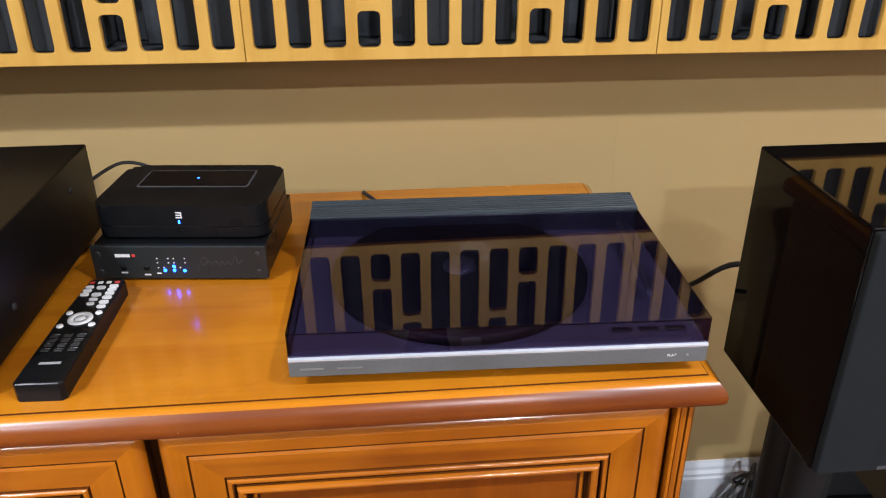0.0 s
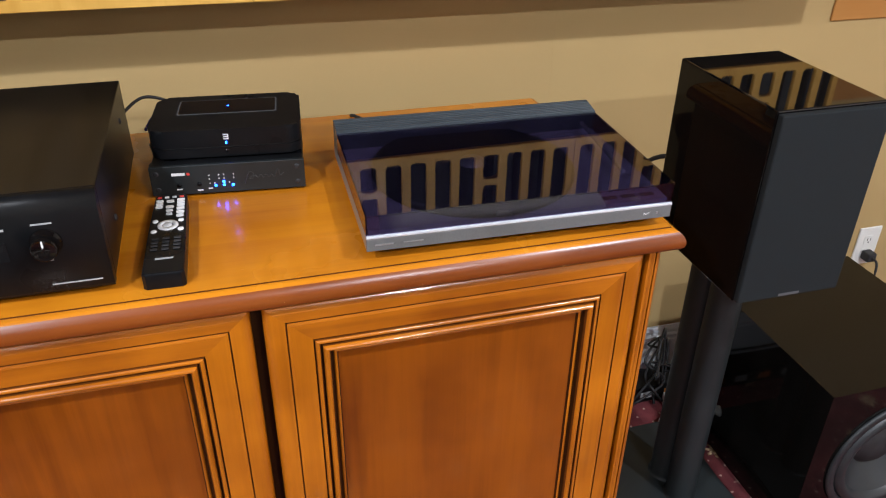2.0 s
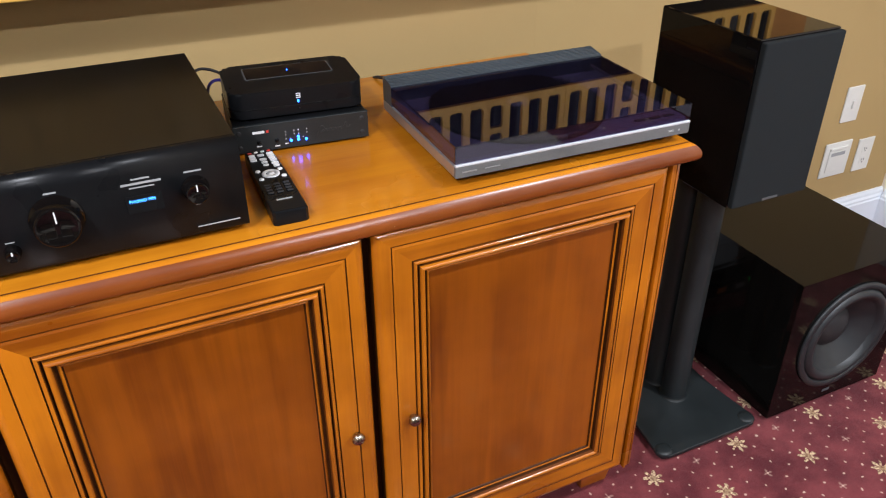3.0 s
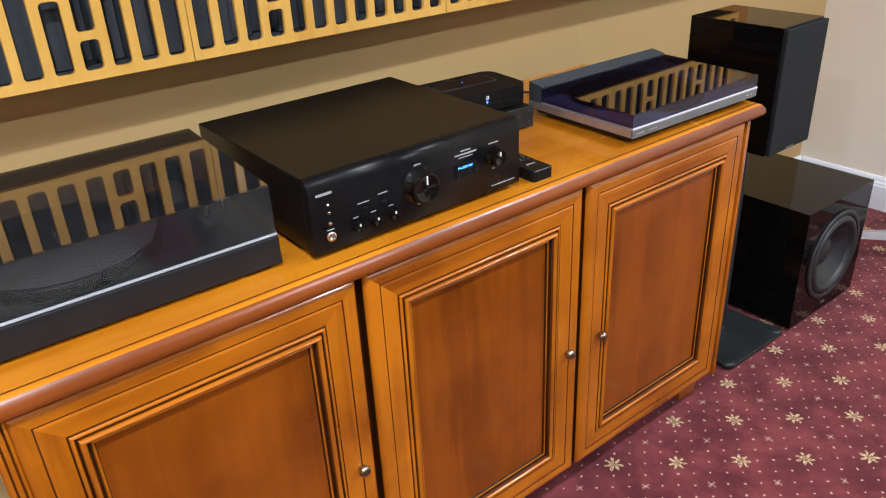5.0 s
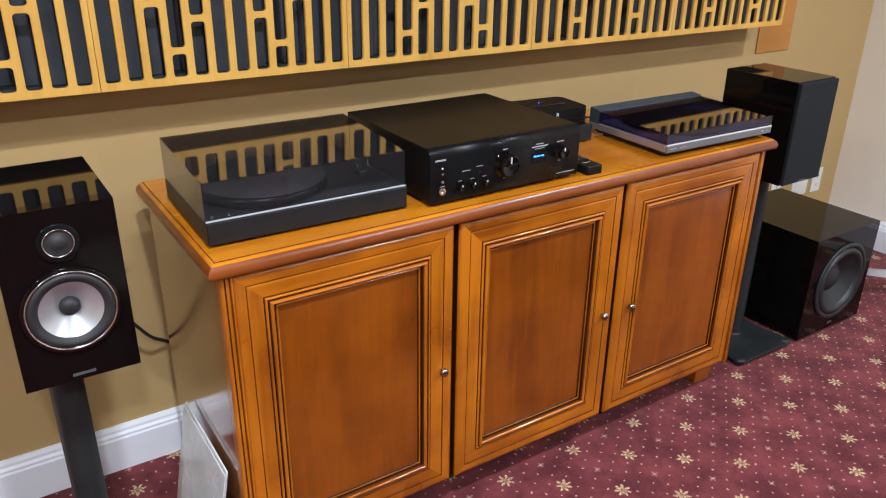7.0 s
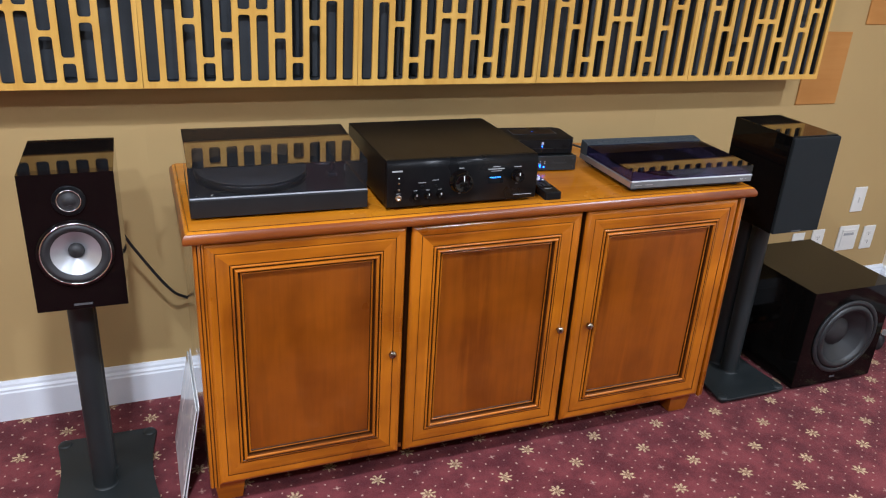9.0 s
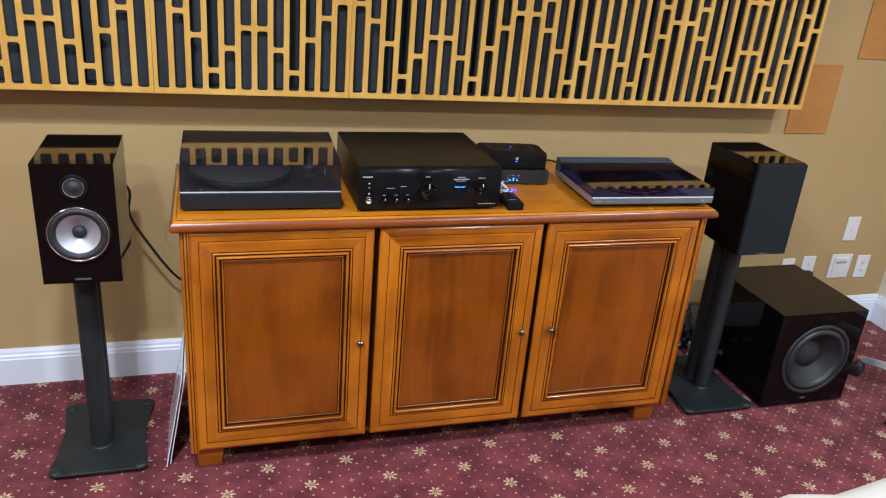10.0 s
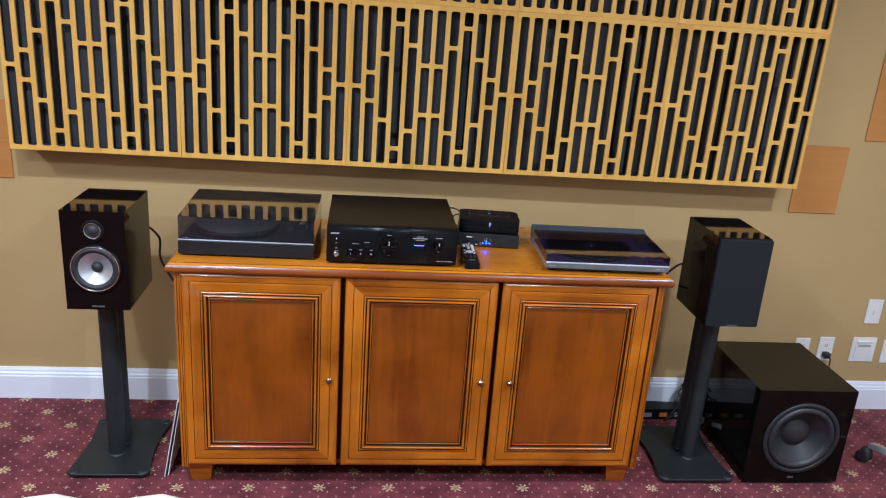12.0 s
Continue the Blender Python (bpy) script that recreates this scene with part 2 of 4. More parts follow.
FRONT_BLACK = surface("baffle_gloss", (0.004, 0.0025, 0.0025), (0.006, 0.0035, 0.0035), 0.06, fine=200, relief=0.0, ior=1.2, spread=0.01)
GRILLE = surface("grille_cloth", (0.0062, 0.0086, 0.0102), (0.0100, 0.0135, 0.0157), 0.85, fine=1400, broad=30, relief=0.5, depth=0.0008, gloss=0.3)
SATIN_BLACK = surface("satin_black", (0.0045, 0.005, 0.006), (0.008, 0.0085, 0.0095), 0.30, fine=600, broad=12, relief=0.08, gloss=0.15)
AMP_TOP = wood("brushed_black", (0.0025, 0.0024, 0.0022), (0.009, 0.0082, 0.0074), 1, 0.34, 0.0)
AMP_TOP.node_tree.nodes["Principled BSDF"].inputs["Specular IOR Level"].default_value = 0.24
POWDER = surface("powder_coat", (0.008, 0.0115, 0.0125), (0.0135, 0.0180, 0.0195), 0.5, fine=900, broad=10, relief=0.3, depth=0.0004)
RUBBER = surface("black_rubber", (0.012, 0.012, 0.013), (0.022, 0.022, 0.024), 0.6, fine=500, broad=30)
CONE_SILVER = surface("silver_cone", (0.50, 0.525, 0.56), (0.60, 0.625, 0.66), 0.34, 0.7, fine=900, broad=20, relief=0.15)
CHROME = surface("bright_metal", (0.62, 0.62, 0.63), (0.75, 0.75, 0.76), 0.18, 1.0, fine=400, broad=30)
ALUMINIUM = surface("brushed_aluminium", (0.42, 0.43, 0.45), (0.53, 0.54, 0.56), 0.36, 0.8, fine=500, broad=9)
BAR_GREY = surface("satin_grey_metal", (0.15, 0.158, 0.16), (0.19, 0.20, 0.205), 0.45, 0.4, fine=500, broad=9)
DARK_RIB = surface("dark_aluminium", (0.052, 0.064, 0.074), (0.082, 0.100, 0.114), 0.32, 0.4, fine=500, broad=9)
DECK_GREY = surface("deck_grey", (0.20, 0.19, 0.23), (0.25, 0.235, 0.28), 0.42, 0.3, fine=500, broad=9)
PLINTH = surface("plinth_black", (0.008, 0.009, 0.011), (0.013, 0.015, 0.017), 0.42, fine=700, broad=10, relief=0.15, gloss=0.35)
EDGE_GLINT = surface("edge_glint", (0.42, 0.45, 0.50), (0.52, 0.55, 0.60), 0.22, 0.3, fine=300, relief=0.0)
LID_EDGE = surface("polished_edge", (0.72, 0.76, 0.84), (0.82, 0.86, 0.92), 0.25, 0.4, fine=300, relief=0.0)
# both smoked sheets carry a little painted reflection haze
SMOKE_SIDE = tinted("smoked_acrylic_side", (0.67, 0.67, 0.70), 0.02, haze=0.006)
SMOKE = tinted("smoked_acrylic", (0.47, 0.44, 0.43), 0.125, haze=0.004)
VIOLET = tinted("violet_acrylic", (0.34, 0.305, 0.445), 0.045, 0.006)
DARK_WINDOW = surface("dark_window", (0.005, 0.005, 0.006), (0.007, 0.007, 0.008), 0.06, relief=0.0, coat=0.0, spread=0.01)
WHITE_MARK = surface("white_print", (0.80, 0.81, 0.82), (0.86, 0.87, 0.88), 0.5, relief=0.0)
GREY_MARK = surface("grey_print", (0.30, 0.31, 0.32), (0.40, 0.41, 0.42), 0.5, relief=0.0)
RED_MARK = surface("red_print", (0.55, 0.04, 0.03), (0.65, 0.06, 0.05), 0.5, relief=0.0)
BLUE_LED = glow("blue_led", (0.004, 0.045, 1.0), 42.0)
CYAN_TEXT = glow("display_cyan", (0.05, 0.30, 1.0), 4.0)
GREEN_LED = glow("green_led", (0.1, 1.0, 0.2), 3.0)
ORANGE_PLASTIC = surface("orange_plastic", (0.55, 0.16, 0.03), (0.70, 0.24, 0.05), 0.35, fine=200)
SLEEVE = surface("record_sleeve", (0.62, 0.70, 0.74), (0.84, 0.87, 0.87), 0.25, fine=30, broad=7, relief=0.0, coat=0.6)
CREAM_LEATHER = surface("cream_leather", (0.41, 0.38, 0.315), (0.49, 0.455, 0.38), 0.5, fine=260, broad=6, relief=0.3, depth=0.001)
DARK_RIM = surface("dark_rim", (0.07, 0.075, 0.08), (0.09, 0.095, 0.10), 0.3, fine=300, relief=0.0)
RING_GREY = surface("grey_rubber", (0.013, 0.0155, 0.0175), (0.020, 0.023, 0.025), 0.45, fine=500, broad=30)
BLUE_CABLE = surface("blue_cable", (0.02, 0.02, 0.20), (0.04, 0.03, 0.30), 0.45)


# ---- shape helpers ----
def part(name, bm, mats, parent=None, label="", at=None, smooth=False):
    me = bpy.data.meshes.new(name)
    bm.normal_update()
    bm.to_mesh(me)
    bm.free()
    for m in (mats if isinstance(mats, (list, tuple)) else [mats]):
        me.materials.append(m)
    if smooth:
        for f in me.polygons:
            f.use_smooth = True
    ob = new(name, me)
    ob.parent = parent
    if at is not None:
        ob.matrix_basis = at
    if label:
        tagged(ob, label)
    return ob


def thing(name, m, label, category, group=""):
    ob = new(name)
    ob.empty_display_size = 0.05
    ob.matrix_basis = m
    return tagged(ob, label, category, group)


def box(x0, x1, y0, y1, z0, z1, bevel=0.0, seg=2, bm=None, mat=0):
    bm = bm or bmesh.new()
    vs = [bm.verts.new((x, y, z)) for z in (z0, z1) for y in (y0, y1) for x in (x0, x1)]
    fs = [bm.faces.new([vs[i] for i in q]) for q in ((0, 2, 3, 1), (4, 5, 7, 6), (0, 1, 5, 4), (2, 6, 7, 3), (0, 4, 6, 2), (1, 3, 7, 5))]
    for f in fs:
        f.material_index = mat
    if bevel:
        edges = {e for f in fs for e in f.edges}
        res = bmesh.ops.bevel(bm, geom=list(edges), offset=bevel, segments=seg, profile=0.5, affect="EDGES")
        for f in res["faces"]:
            f.material_index = mat
    return bm


def lathe(profile, seg=40, turn=None, bm=None, mats=None):
    """Rings (radius, height) turned round z; turn sets the axis. mats: a material slot for each band."""
    bm = bm or bmesh.new()
    turn = turn or Matrix.Identity(4)
    rings = []
    for r, h in profile:
        if r < 1e-6:
            rings.append([bm.verts.new(turn @ Vector((0, 0, h)))])
        else:
            rings.append([bm.verts.new(turn @ Vector((r * math.cos(a), r * math.sin(a), h))) for a in (2 * math.pi * i / seg for i in range(seg))])
    for k, (a, b) in enumerate(zip(rings, rings[1:])):
        for i in range(seg):
            j = (i + 1) % seg
            if len(a) == 1 and len(b) == 1:
                continue
            if len(a) == 1:
                f = bm.faces.new((a[0], b[j], b[i]))
            elif len(b) == 1:
                f = bm.faces.new((a[i], a[j], b[0]))
            else:
                f = bm.faces.new((a[i], a[j], b[j], b[i]))
            f.smooth = True
            if mats:
                f.material_index = mats[k]
    bmesh.ops.recalc_face_normals(bm, faces=bm.faces)
    return bm


def facing(x, y, z):
    """A lathe's turn that points its height towards -y, at a place."""
    return Matrix.Translation((x, y, z)) @ Matrix.Rotation(radians(90), 4, "X")


def tube(points, r, seg=8, bm=None):
    """A round cable or rod along points, smoothed."""
    bm = bm or bmesh.new()
    pts = [Vector(p) for p in points]
    if len(pts) > 2:
        fine = []
        for i in range(len(pts) - 1):
            p0, p1, p2, p3 = pts[max(i - 1, 0)], pts[i], pts[i + 1], pts[min(i + 2, len(pts) - 1)]
            for k in range(6):
                t = k / 6
                fine.append(0.5 * ((2 * p1) + (p2 - p0) * t + (2 * p0 - 5 * p1 + 4 * p2 - p3) * t * t + (3 * p1 - p0 - 3 * p2 + p3) * t ** 3))
        pts = fine + [pts[-1]]
    rings, up = [], Vector((0.13, 0.21, 0.97))
    for i, p in enumerate(pts):
        d = (pts[min(i + 1, len(pts) - 1)] - pts[max(i - 1, 0)]).normalized()
        a = d.cross(up)
        a = a.normalized() if a.length > 0.05 else d.cross(Vector((1, 0, 0))).normalized()
        b = d.cross(a)
        rings.append([bm.verts.new(p + r * (math.cos(t) * a + math.sin(t) * b)) for t in (2 * math.pi * k / seg for k in range(seg))])
    for a, b in zip(rings, rings[1:]):
        for k in range(seg):
            bm.faces.new((a[k], a[(k + 1) % seg], b[(k + 1) % seg], b[k])).smooth = True
    bm.faces.new(rings[0][::-1]), bm.faces.new(rings[-1])
    return bm


def outline_solid(shape, z0, z1, bm=None, bevel=0.0):
    """A prism over a plan outline, counter-clockwise, with its top edge eased."""
    bm = bm or bmesh.new()
    low = [bm.verts.new((x, y, z0)) for x, y in shape]
    high = [bm.verts.new((x, y, z1)) for x, y in shape]
    bm.faces.new(low[::-1])
    top = bm.faces.new(high)
    for i in range(len(shape)):
        j = (i + 1) % len(shape)
        bm.faces.new((low[i], low[j], high[j], high[i]))
    if bevel:
        bmesh.ops.bevel(bm, geom=list(top.edges), offset=bevel, segments=3, profile=0.5, affect="EDGES")
    return bm


def round_rect(x0, x1, y0, y1, r, seg=5):
    pts = []
    for cx, cy, a0 in ((x1 - r, y0 + r, -90), (x1 - r, y1 - r, 0), (x0 + r, y1 - r, 90), (x0 + r, y0 + r, 180)):
        pts += [(cx + r * math.cos(radians(a0 + 90 * k / seg)), cy + r * math.sin(radians(a0 + 90 * k / seg))) for k in range(seg + 1)]
    return pts


def rings_solid(loops, mats, lids=(True, True), lid_mats=(0, 0)):
    """Skin over closed loops of equal length."""
    bm = bmesh.new()
    rows = [[bm.verts.new(p) for p in loop] for loop in loops]
    n = len(rows[0])
    for k, (a, b) in enumerate(zip(rows, rows[1:])):
        for i in range(n):
            f = bm.faces.new((a[i], a[(i + 1) % n], b[(i + 1) % n], b[i]))
            f.material_index = mats[k] if mats else 0
    if lids[0]:
        bm.faces.new(rows[0][::-1]).material_index = lid_mats[0]
    if lids[1]:
        bm.faces.new(rows[-1]).material_index = lid_mats[1]
    bmesh.ops.recalc_face_normals(bm, faces=bm.faces)
    return bm


def letters(text, size, mat, parent, m, name="lettering", extrude=0.0002):
    cu = bpy.data.curves.new(name, "FONT")
    cu.body, cu.size, cu.extrude, cu.align_x, cu.align_y = text, size, extrude, "CENTER", "CENTER"
    cu.resolution_u = 2
    tmp = bpy.data.objects.new(name, cu)
    scene.collection.objects.link(tmp)
    bpy.context.view_layer.update()
    me = bpy.data.meshes.new_from_object(tmp.evaluated_get(bpy.context.evaluated_depsgraph_get()))
    bpy.data.objects.remove(tmp)
    me.materials.clear()
    me.materials.append(mat)
    ob = new(name, me)
    ob.parent, ob.matrix_basis = parent, m
    return ob


def bars(spec, y, mat, parent, name="marking"):
    """Small printed bars on a front at y: (x, z, width, height)."""
    for x, z, w, h in spec:
        part(name, box(x - w / 2, x + w / 2, y - 0.0004, y + 0.0002, z - h / 2, z + h / 2), mat, parent)


# ---- the room ----
WALL_Y, EAST_X, WEST_X, SOUTH_Y = 1.46, 2.15, -4.2, -5.0
tagged(part("floor", box(WEST_X, EAST_X, SOUTH_Y, WALL_Y + 0.1, -0.1, 0.0), CARPET), "burgundy patterned carpet with cream blossoms and dots", "floor", kind="structure")
wall_north = tagged(part("wall_north", box(WEST_X - 0.2, EAST_X + 0.2, WALL_Y + 0.004, WALL_Y + 0.2, 0.0, CEILING), WALL), "tan fabric-covered wall with fine upright seams", "wall", kind="structure")
for x0, x1 in ((WEST_X, -2.925), (-2.925, -1.116), (-1.116, 0.692), (0.692, EAST_X)):
    part("wall_panel", box(x0, x1, WALL_Y, WALL_Y + 0.0038, 0.0, CEILING, 0.0002, 1), WALL, wall_north)
tagged(part("wall_east", box(EAST_X, EAST_X + 0.2, SOUTH_Y, WALL_Y, 0.0, CEILING), BEIGE), "pale beige painted side wall", "wall", kind="structure")
tagged(part("wall_west", box(WEST_X - 0.2, WEST_X, SOUTH_Y, WALL_Y, 0.0, CEILING), WALL), "tan wall closing the room", "wall", kind="structure")
tagged(part("wall_south", box(WEST_X - 0.2, EAST_X + 0.2, SOUTH_Y - 0.2, SOUTH_Y, 0.0, CEILING), REAR_WALL), "dark fabric wall closing the room", "wall", kind="structure")
tagged(part("ceiling", box(WEST_X - 0.2, EAST_X + 0.2, SOUTH_Y - 0.2, WALL_Y + 0.2, CEILING, CEILING + 0.15), CEILING_PAINT), "plain dark ceiling", "ceiling", kind="structure")
for lx, ly, lw in LAMPS:
    t = thing("downlight", pose(lx, ly, CEILING), "unseen white recessed ceiling downlight", "lamp", "ceiling downlights")
    part("trim_ring", lathe([(0.060, 0.0), (0.075, -0.004), (0.085, -0.004), (0.088, 0.0)], 32), WHITE_PLASTIC, t)


def baseboard(name, m, length):
    prof = [(0.0, 0.0), (-0.020, 0.0), (-0.020, 0.100), (-0.017, 0.105), (-0.017, 0.112), (-0.012, 0.119), (-0.011, 0.127), (-0.006, 0.137), (0.0, 0.137)]
    bm = bmesh.new()
    a = [bm.verts.new((0, y, z)) for y, z in prof]
    b = [bm.verts.new((length, y, z)) for y, z in prof]
    for i in range(len(prof)):
        j = (i + 1) % len(prof)
        bm.faces.new((a[i], a[j], b[j], b[i]))
    bm.faces.new(a), bm.faces.new(b[::-1])
    bmesh.ops.recalc_face_normals(bm, faces=bm.faces)
    return tagged(part(name, bm, WHITE_PAINT, at=m), "white moulded baseboard along the wall", "baseboard", kind="structure")


baseboard("baseboard", pose(WEST_X, WALL_Y, 0), EAST_X - WEST_X)
baseboard("baseboard", pose(EAST_X, WALL_Y - 0.021, 0, 0, 0, -90), 6.3)


# diffuser panels: golden lattice with rounded slots over slate felt strips
def lattice_mesh():
    W, H = 0.6015, 0.600
    rim, col, slot = 0.0145, 0.0494, 0.0336
    cu = bpy.data.curves.new("lattice", "CURVE")
    cu.dimensions, cu.fill_mode, cu.extrude, cu.bevel_depth = "2D", "BOTH", 0.0046, 0.0008
    cu.bevel_resolution = 0

    def loop(pts):
        sp = cu.splines.new("POLY")
        sp.points.add(len(pts) - 1)
        for q, (x, y) in zip(sp.points, pts):
            q.co = (x, y, 0, 1)
        sp.use_cyclic_u = True

    loop([(-W / 2 + 0.001, 0), (W / 2 - 0.001, 0), (W / 2 - 0.001, H), (-W / 2 + 0.001, H)])
    breaks = [(0.5,), (0.415, 0.585), (0.30, 0.70), (0.125, 0.88), (0.24, 0.76), (0.345, 0.645)]
    breaks += breaks[::-1]
    for i, br in enumerate(breaks):
        x0 = -W / 2 + 0.0123 + i * col
        ends = [rim + 0.001, *[H * b for b in br], H - rim - 0.001]
        for k in range(len(ends) - 1):
            lo = ends[k] + (0.0065 if k else 0)
            hi = ends[k + 1] - (0.0065 if k < len(ends) - 2 else 0)
            loop(round_rect(x0, x0 + slot, lo, hi, 0.0082, 4))
    tmp = bpy.data.objects.new("lattice", cu)
    scene.collection.objects.link(tmp)
    bpy.context.view_layer.update()
    me = bpy.data.meshes.new_from_object(tmp.evaluated_get(bpy.context.evaluated_depsgraph_get()))
    bpy.data.objects.remove(tmp)
    me.transform(Matrix.Rotation(radians(90), 4, "X"))
    me.materials.clear()
    me.materials.append(PLY_V)
    return me


PANEL_Y, PANEL_Z = 1.317, 1.076
LATTICE = lattice_mesh()


def diffuser_panel(x, z):
    t = thing("diffuser_panel", pose(x, PANEL_Y, z, 0, 0.33, 0), "golden plywood lattice diffuser panel over slate felt", "acoustic panel", "diffuser panels on the wall")
    ob = new("lattice", LATTICE)
    ob.parent, ob.location = t, (0, 0.0056, 0)
    for x0, x1, z0, z1 in ((-0.2998, -0.2963, 0.002, 0.598), (0.2963, 0.2998, 0.002, 0.598), (-0.2963, 0.2963, 0.002, 0.012), (-0.2963, 0.2963, 0.588, 0.598)):
        part("box_side", box(x0, x1, 0.0115, WALL_Y - PANEL_Y - 0.001, z0, z1), FELT, t)
    depths = [0.032, 0.046, 0.064, 0.092, 0.046, 0.024, 0.024, 0.046, 0.092, 0.064, 0.046, 0.032]
    for i, d in enumerate(depths):
        xs = -0.2953 + i * 0.0494
        part("felt_strip", box(xs + 0.0005, xs + 0.0473, d, 0.125, 0.013, 0.587, 0.003, 1), FELT, t)


for row in range(2):
    for i in range(5):
        diffuser_panel(-1.4105 + 0.6015 * i + 0.0035 * row, PANEL_Z - 0.0035 * (i - 2) + 0.602 * row)

# orange wall squares
for x0, x1, z0, z1 in ((1.362, 1.575, 0.933, 1.223), (1.632, 1.90, 1.252, 1.72), (-1.98, -1.768, 0.94, 1.24)):
    tagged(part("wall_tile", box(x0, x1, WALL_Y - 0.006, WALL_Y, z0, z1, 0.002, 1), ORANGE_PANEL), "thin orange-brown square patch on the tan wall", "wall panel", "orange wall patches")


# wall plates
def wall_plate(x, z, w, h, kind):
    t = thing("wall_plate", pose(x, WALL_Y, z), {"switch": "white light switch plate on the wall", "outlet": "white power outlet plate on the wall", "box": "white recessed media plate on the wall"}[kind], "wall plate", "white wall plates")
    part("plate", box(-w / 2, w / 2, -0.006, -0.0003, -h / 2, h / 2, 0.003), WHITE_PLASTIC, t)
    if kind == "switch":
        part("rocker", box(-0.006, 0.006, -0.012, -0.006, -0.013, 0.013, 0.002), WHITE_PLASTIC, t)
    elif kind == "outlet":
        for dz in (-0.02, 0.02):
            s = part("socket", outline_solid(round_rect(-0.015, 0.015, -0.014, 0.014, 0.007), 0, 0.0015), WHITE_PLASTIC, t, at=pose(0, -0.006, dz, 90, 0, 0))
            bars([(-0.005, dz + 0.002, 0.002, 0.008), (0.005, dz + 0.002, 0.002, 0.008), (0, dz - 0.007, 0.004, 0.004)], -0.0076, SLOT_DARK, t, "slot")
    else:
        part("recess", box(-w * 0.34, w * 0.34, -0.009, -0.006, -h * 0.34, h * 0.27, 0.002), WHITE_PLASTIC, t)
        part("slit", box(-w * 0.26, w * 0.26, -0.0093, -0.0089, h * 0.12, h * 0.22), GREY_MARK, t)
        part("lip", box(-w * 0.34, w * 0.34, -0.012, -0.006, h * 0.29, h * 0.36, 0.002), WHITE_PLASTIC, t)


wall_plate(1.870, 0.487, 0.072, 0.118, "switch")
wall_plate(1.863, 0.299, 0.118, 0.122, "box")
wall_plate(1.993, 0.292, 0.072, 0.116, "outlet")
wall_plate(1.680, 0.298, 0.072, 0.118, "outlet")
wall_plate(1.566, 0.292, 0.070, 0.116, "outlet")

# ---- the sideboard ----
TOP = 0.850
cab = thing("sideboard", pose(-0.217, 0.82, 0), "orange cherry-stained sideboard with three moulded doors", "sideboard")
CX, CY = -0.217, 0.82
HALF = 0.822  # half width of the carcass


def slab_loops(x0, x1, y0, y1, steps):
    return [[(x0 + d, y0 + d, z), (x1 - d, y0 + d, z), (x1 - d, y1 - d * 0.2, z), (x0 + d, y1 - d * 0.2, z)] for d, z in steps]


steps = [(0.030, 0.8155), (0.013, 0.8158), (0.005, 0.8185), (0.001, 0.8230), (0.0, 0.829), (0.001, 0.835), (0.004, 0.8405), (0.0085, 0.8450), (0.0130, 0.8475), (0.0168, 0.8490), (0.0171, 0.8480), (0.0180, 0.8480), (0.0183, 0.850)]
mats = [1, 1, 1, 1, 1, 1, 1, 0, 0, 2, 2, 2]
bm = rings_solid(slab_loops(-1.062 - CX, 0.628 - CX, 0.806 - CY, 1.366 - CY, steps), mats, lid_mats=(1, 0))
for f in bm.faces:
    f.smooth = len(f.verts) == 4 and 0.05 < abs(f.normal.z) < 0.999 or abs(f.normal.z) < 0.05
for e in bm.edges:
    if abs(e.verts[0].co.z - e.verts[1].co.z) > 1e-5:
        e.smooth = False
part("top", bm, [CHERRY_TOP_LIT, CHERRY_EDGE, GLAZE_SOFT], cab)
part("side", box(-HALF, -HALF + 0.02, 0.035, 0.541, 0.085, 0.8155), CHERRY_SIDE_SHEEN, cab)
part("side", box(HALF - 0.02, HALF, 0.035, 0.541, 0.085, 0.8155), CHERRY_SIDE_SHEEN, cab)
part("back", box(-HALF + 0.02, HALF - 0.02, 0.529, 0.539, 0.085, 0.8155), CHERRY_PANEL, cab)
part("bottom", box(-HALF + 0.02, HALF - 0.02, 0.035, 0.529, 0.085, 0.105), CHERRY_H, cab)
# near-black face frame paints the shade seen in the door gaps
part("face_frame", box(-HALF + 0.02, HALF - 0.02, 0.030, 0.045, 0.106, 0.8150), GLAZE_AND_SHADE, cab)
for s in (-1, 1):
    # fluted corner post
    prof = [(0.0, 0.034), (0.0, 0.010), (0.003, 0.006), (0.008, 0.005), (0.0085, 0.009), (0.0105, 0.009), (0.011, 0.004), (0.017, 0.004), (0.0175, 0.008), (0.0195, 0.008), (0.020, 0.0), (0.0235, 0.0), (0.0235, 0.034)]
    bm = bmesh.new()
    pr = [(s * (-HALF + dx) * -1 if s > 0 else -HALF + dx, dy) for dx, dy in prof]
    lo = [bm.verts.new((x, y, 0.088)) for x, y in pr]
    hi = [bm.verts.new((x, y, 0.8150)) for x, y in pr]
    for i in range(len(pr)):
        j = (i + 1) % len(pr)
        f = bm.faces.new((lo[i], lo[j], hi[j], hi[i]))
        f.material_index = 1 if i in (4, 5, 8) else 0
    bm.faces.new(lo), bm.faces.new(hi)
    bmesh.ops.recalc_face_normals(bm, faces=bm.faces)
    part("post", bm, [CHERRY_V, GLAZE_SOFT], cab)
for fx in (-HALF + 0.012, HALF - 0.012 - 0.086):
    for fy in (0.045, 0.45):
        shape = [[(fx + i, fy + i, z), (fx + 0.086 - i, fy + i, z), (fx + 0.086 - i, fy + 0.08 - i, z), (fx + i, fy + 0.08 - i, z)] for i, z in ((0.010, 0.0), (0.004, 0.045), (0.0, 0.0845))]
        part("foot", rings_solid(shape, None), CHERRY_H, cab)


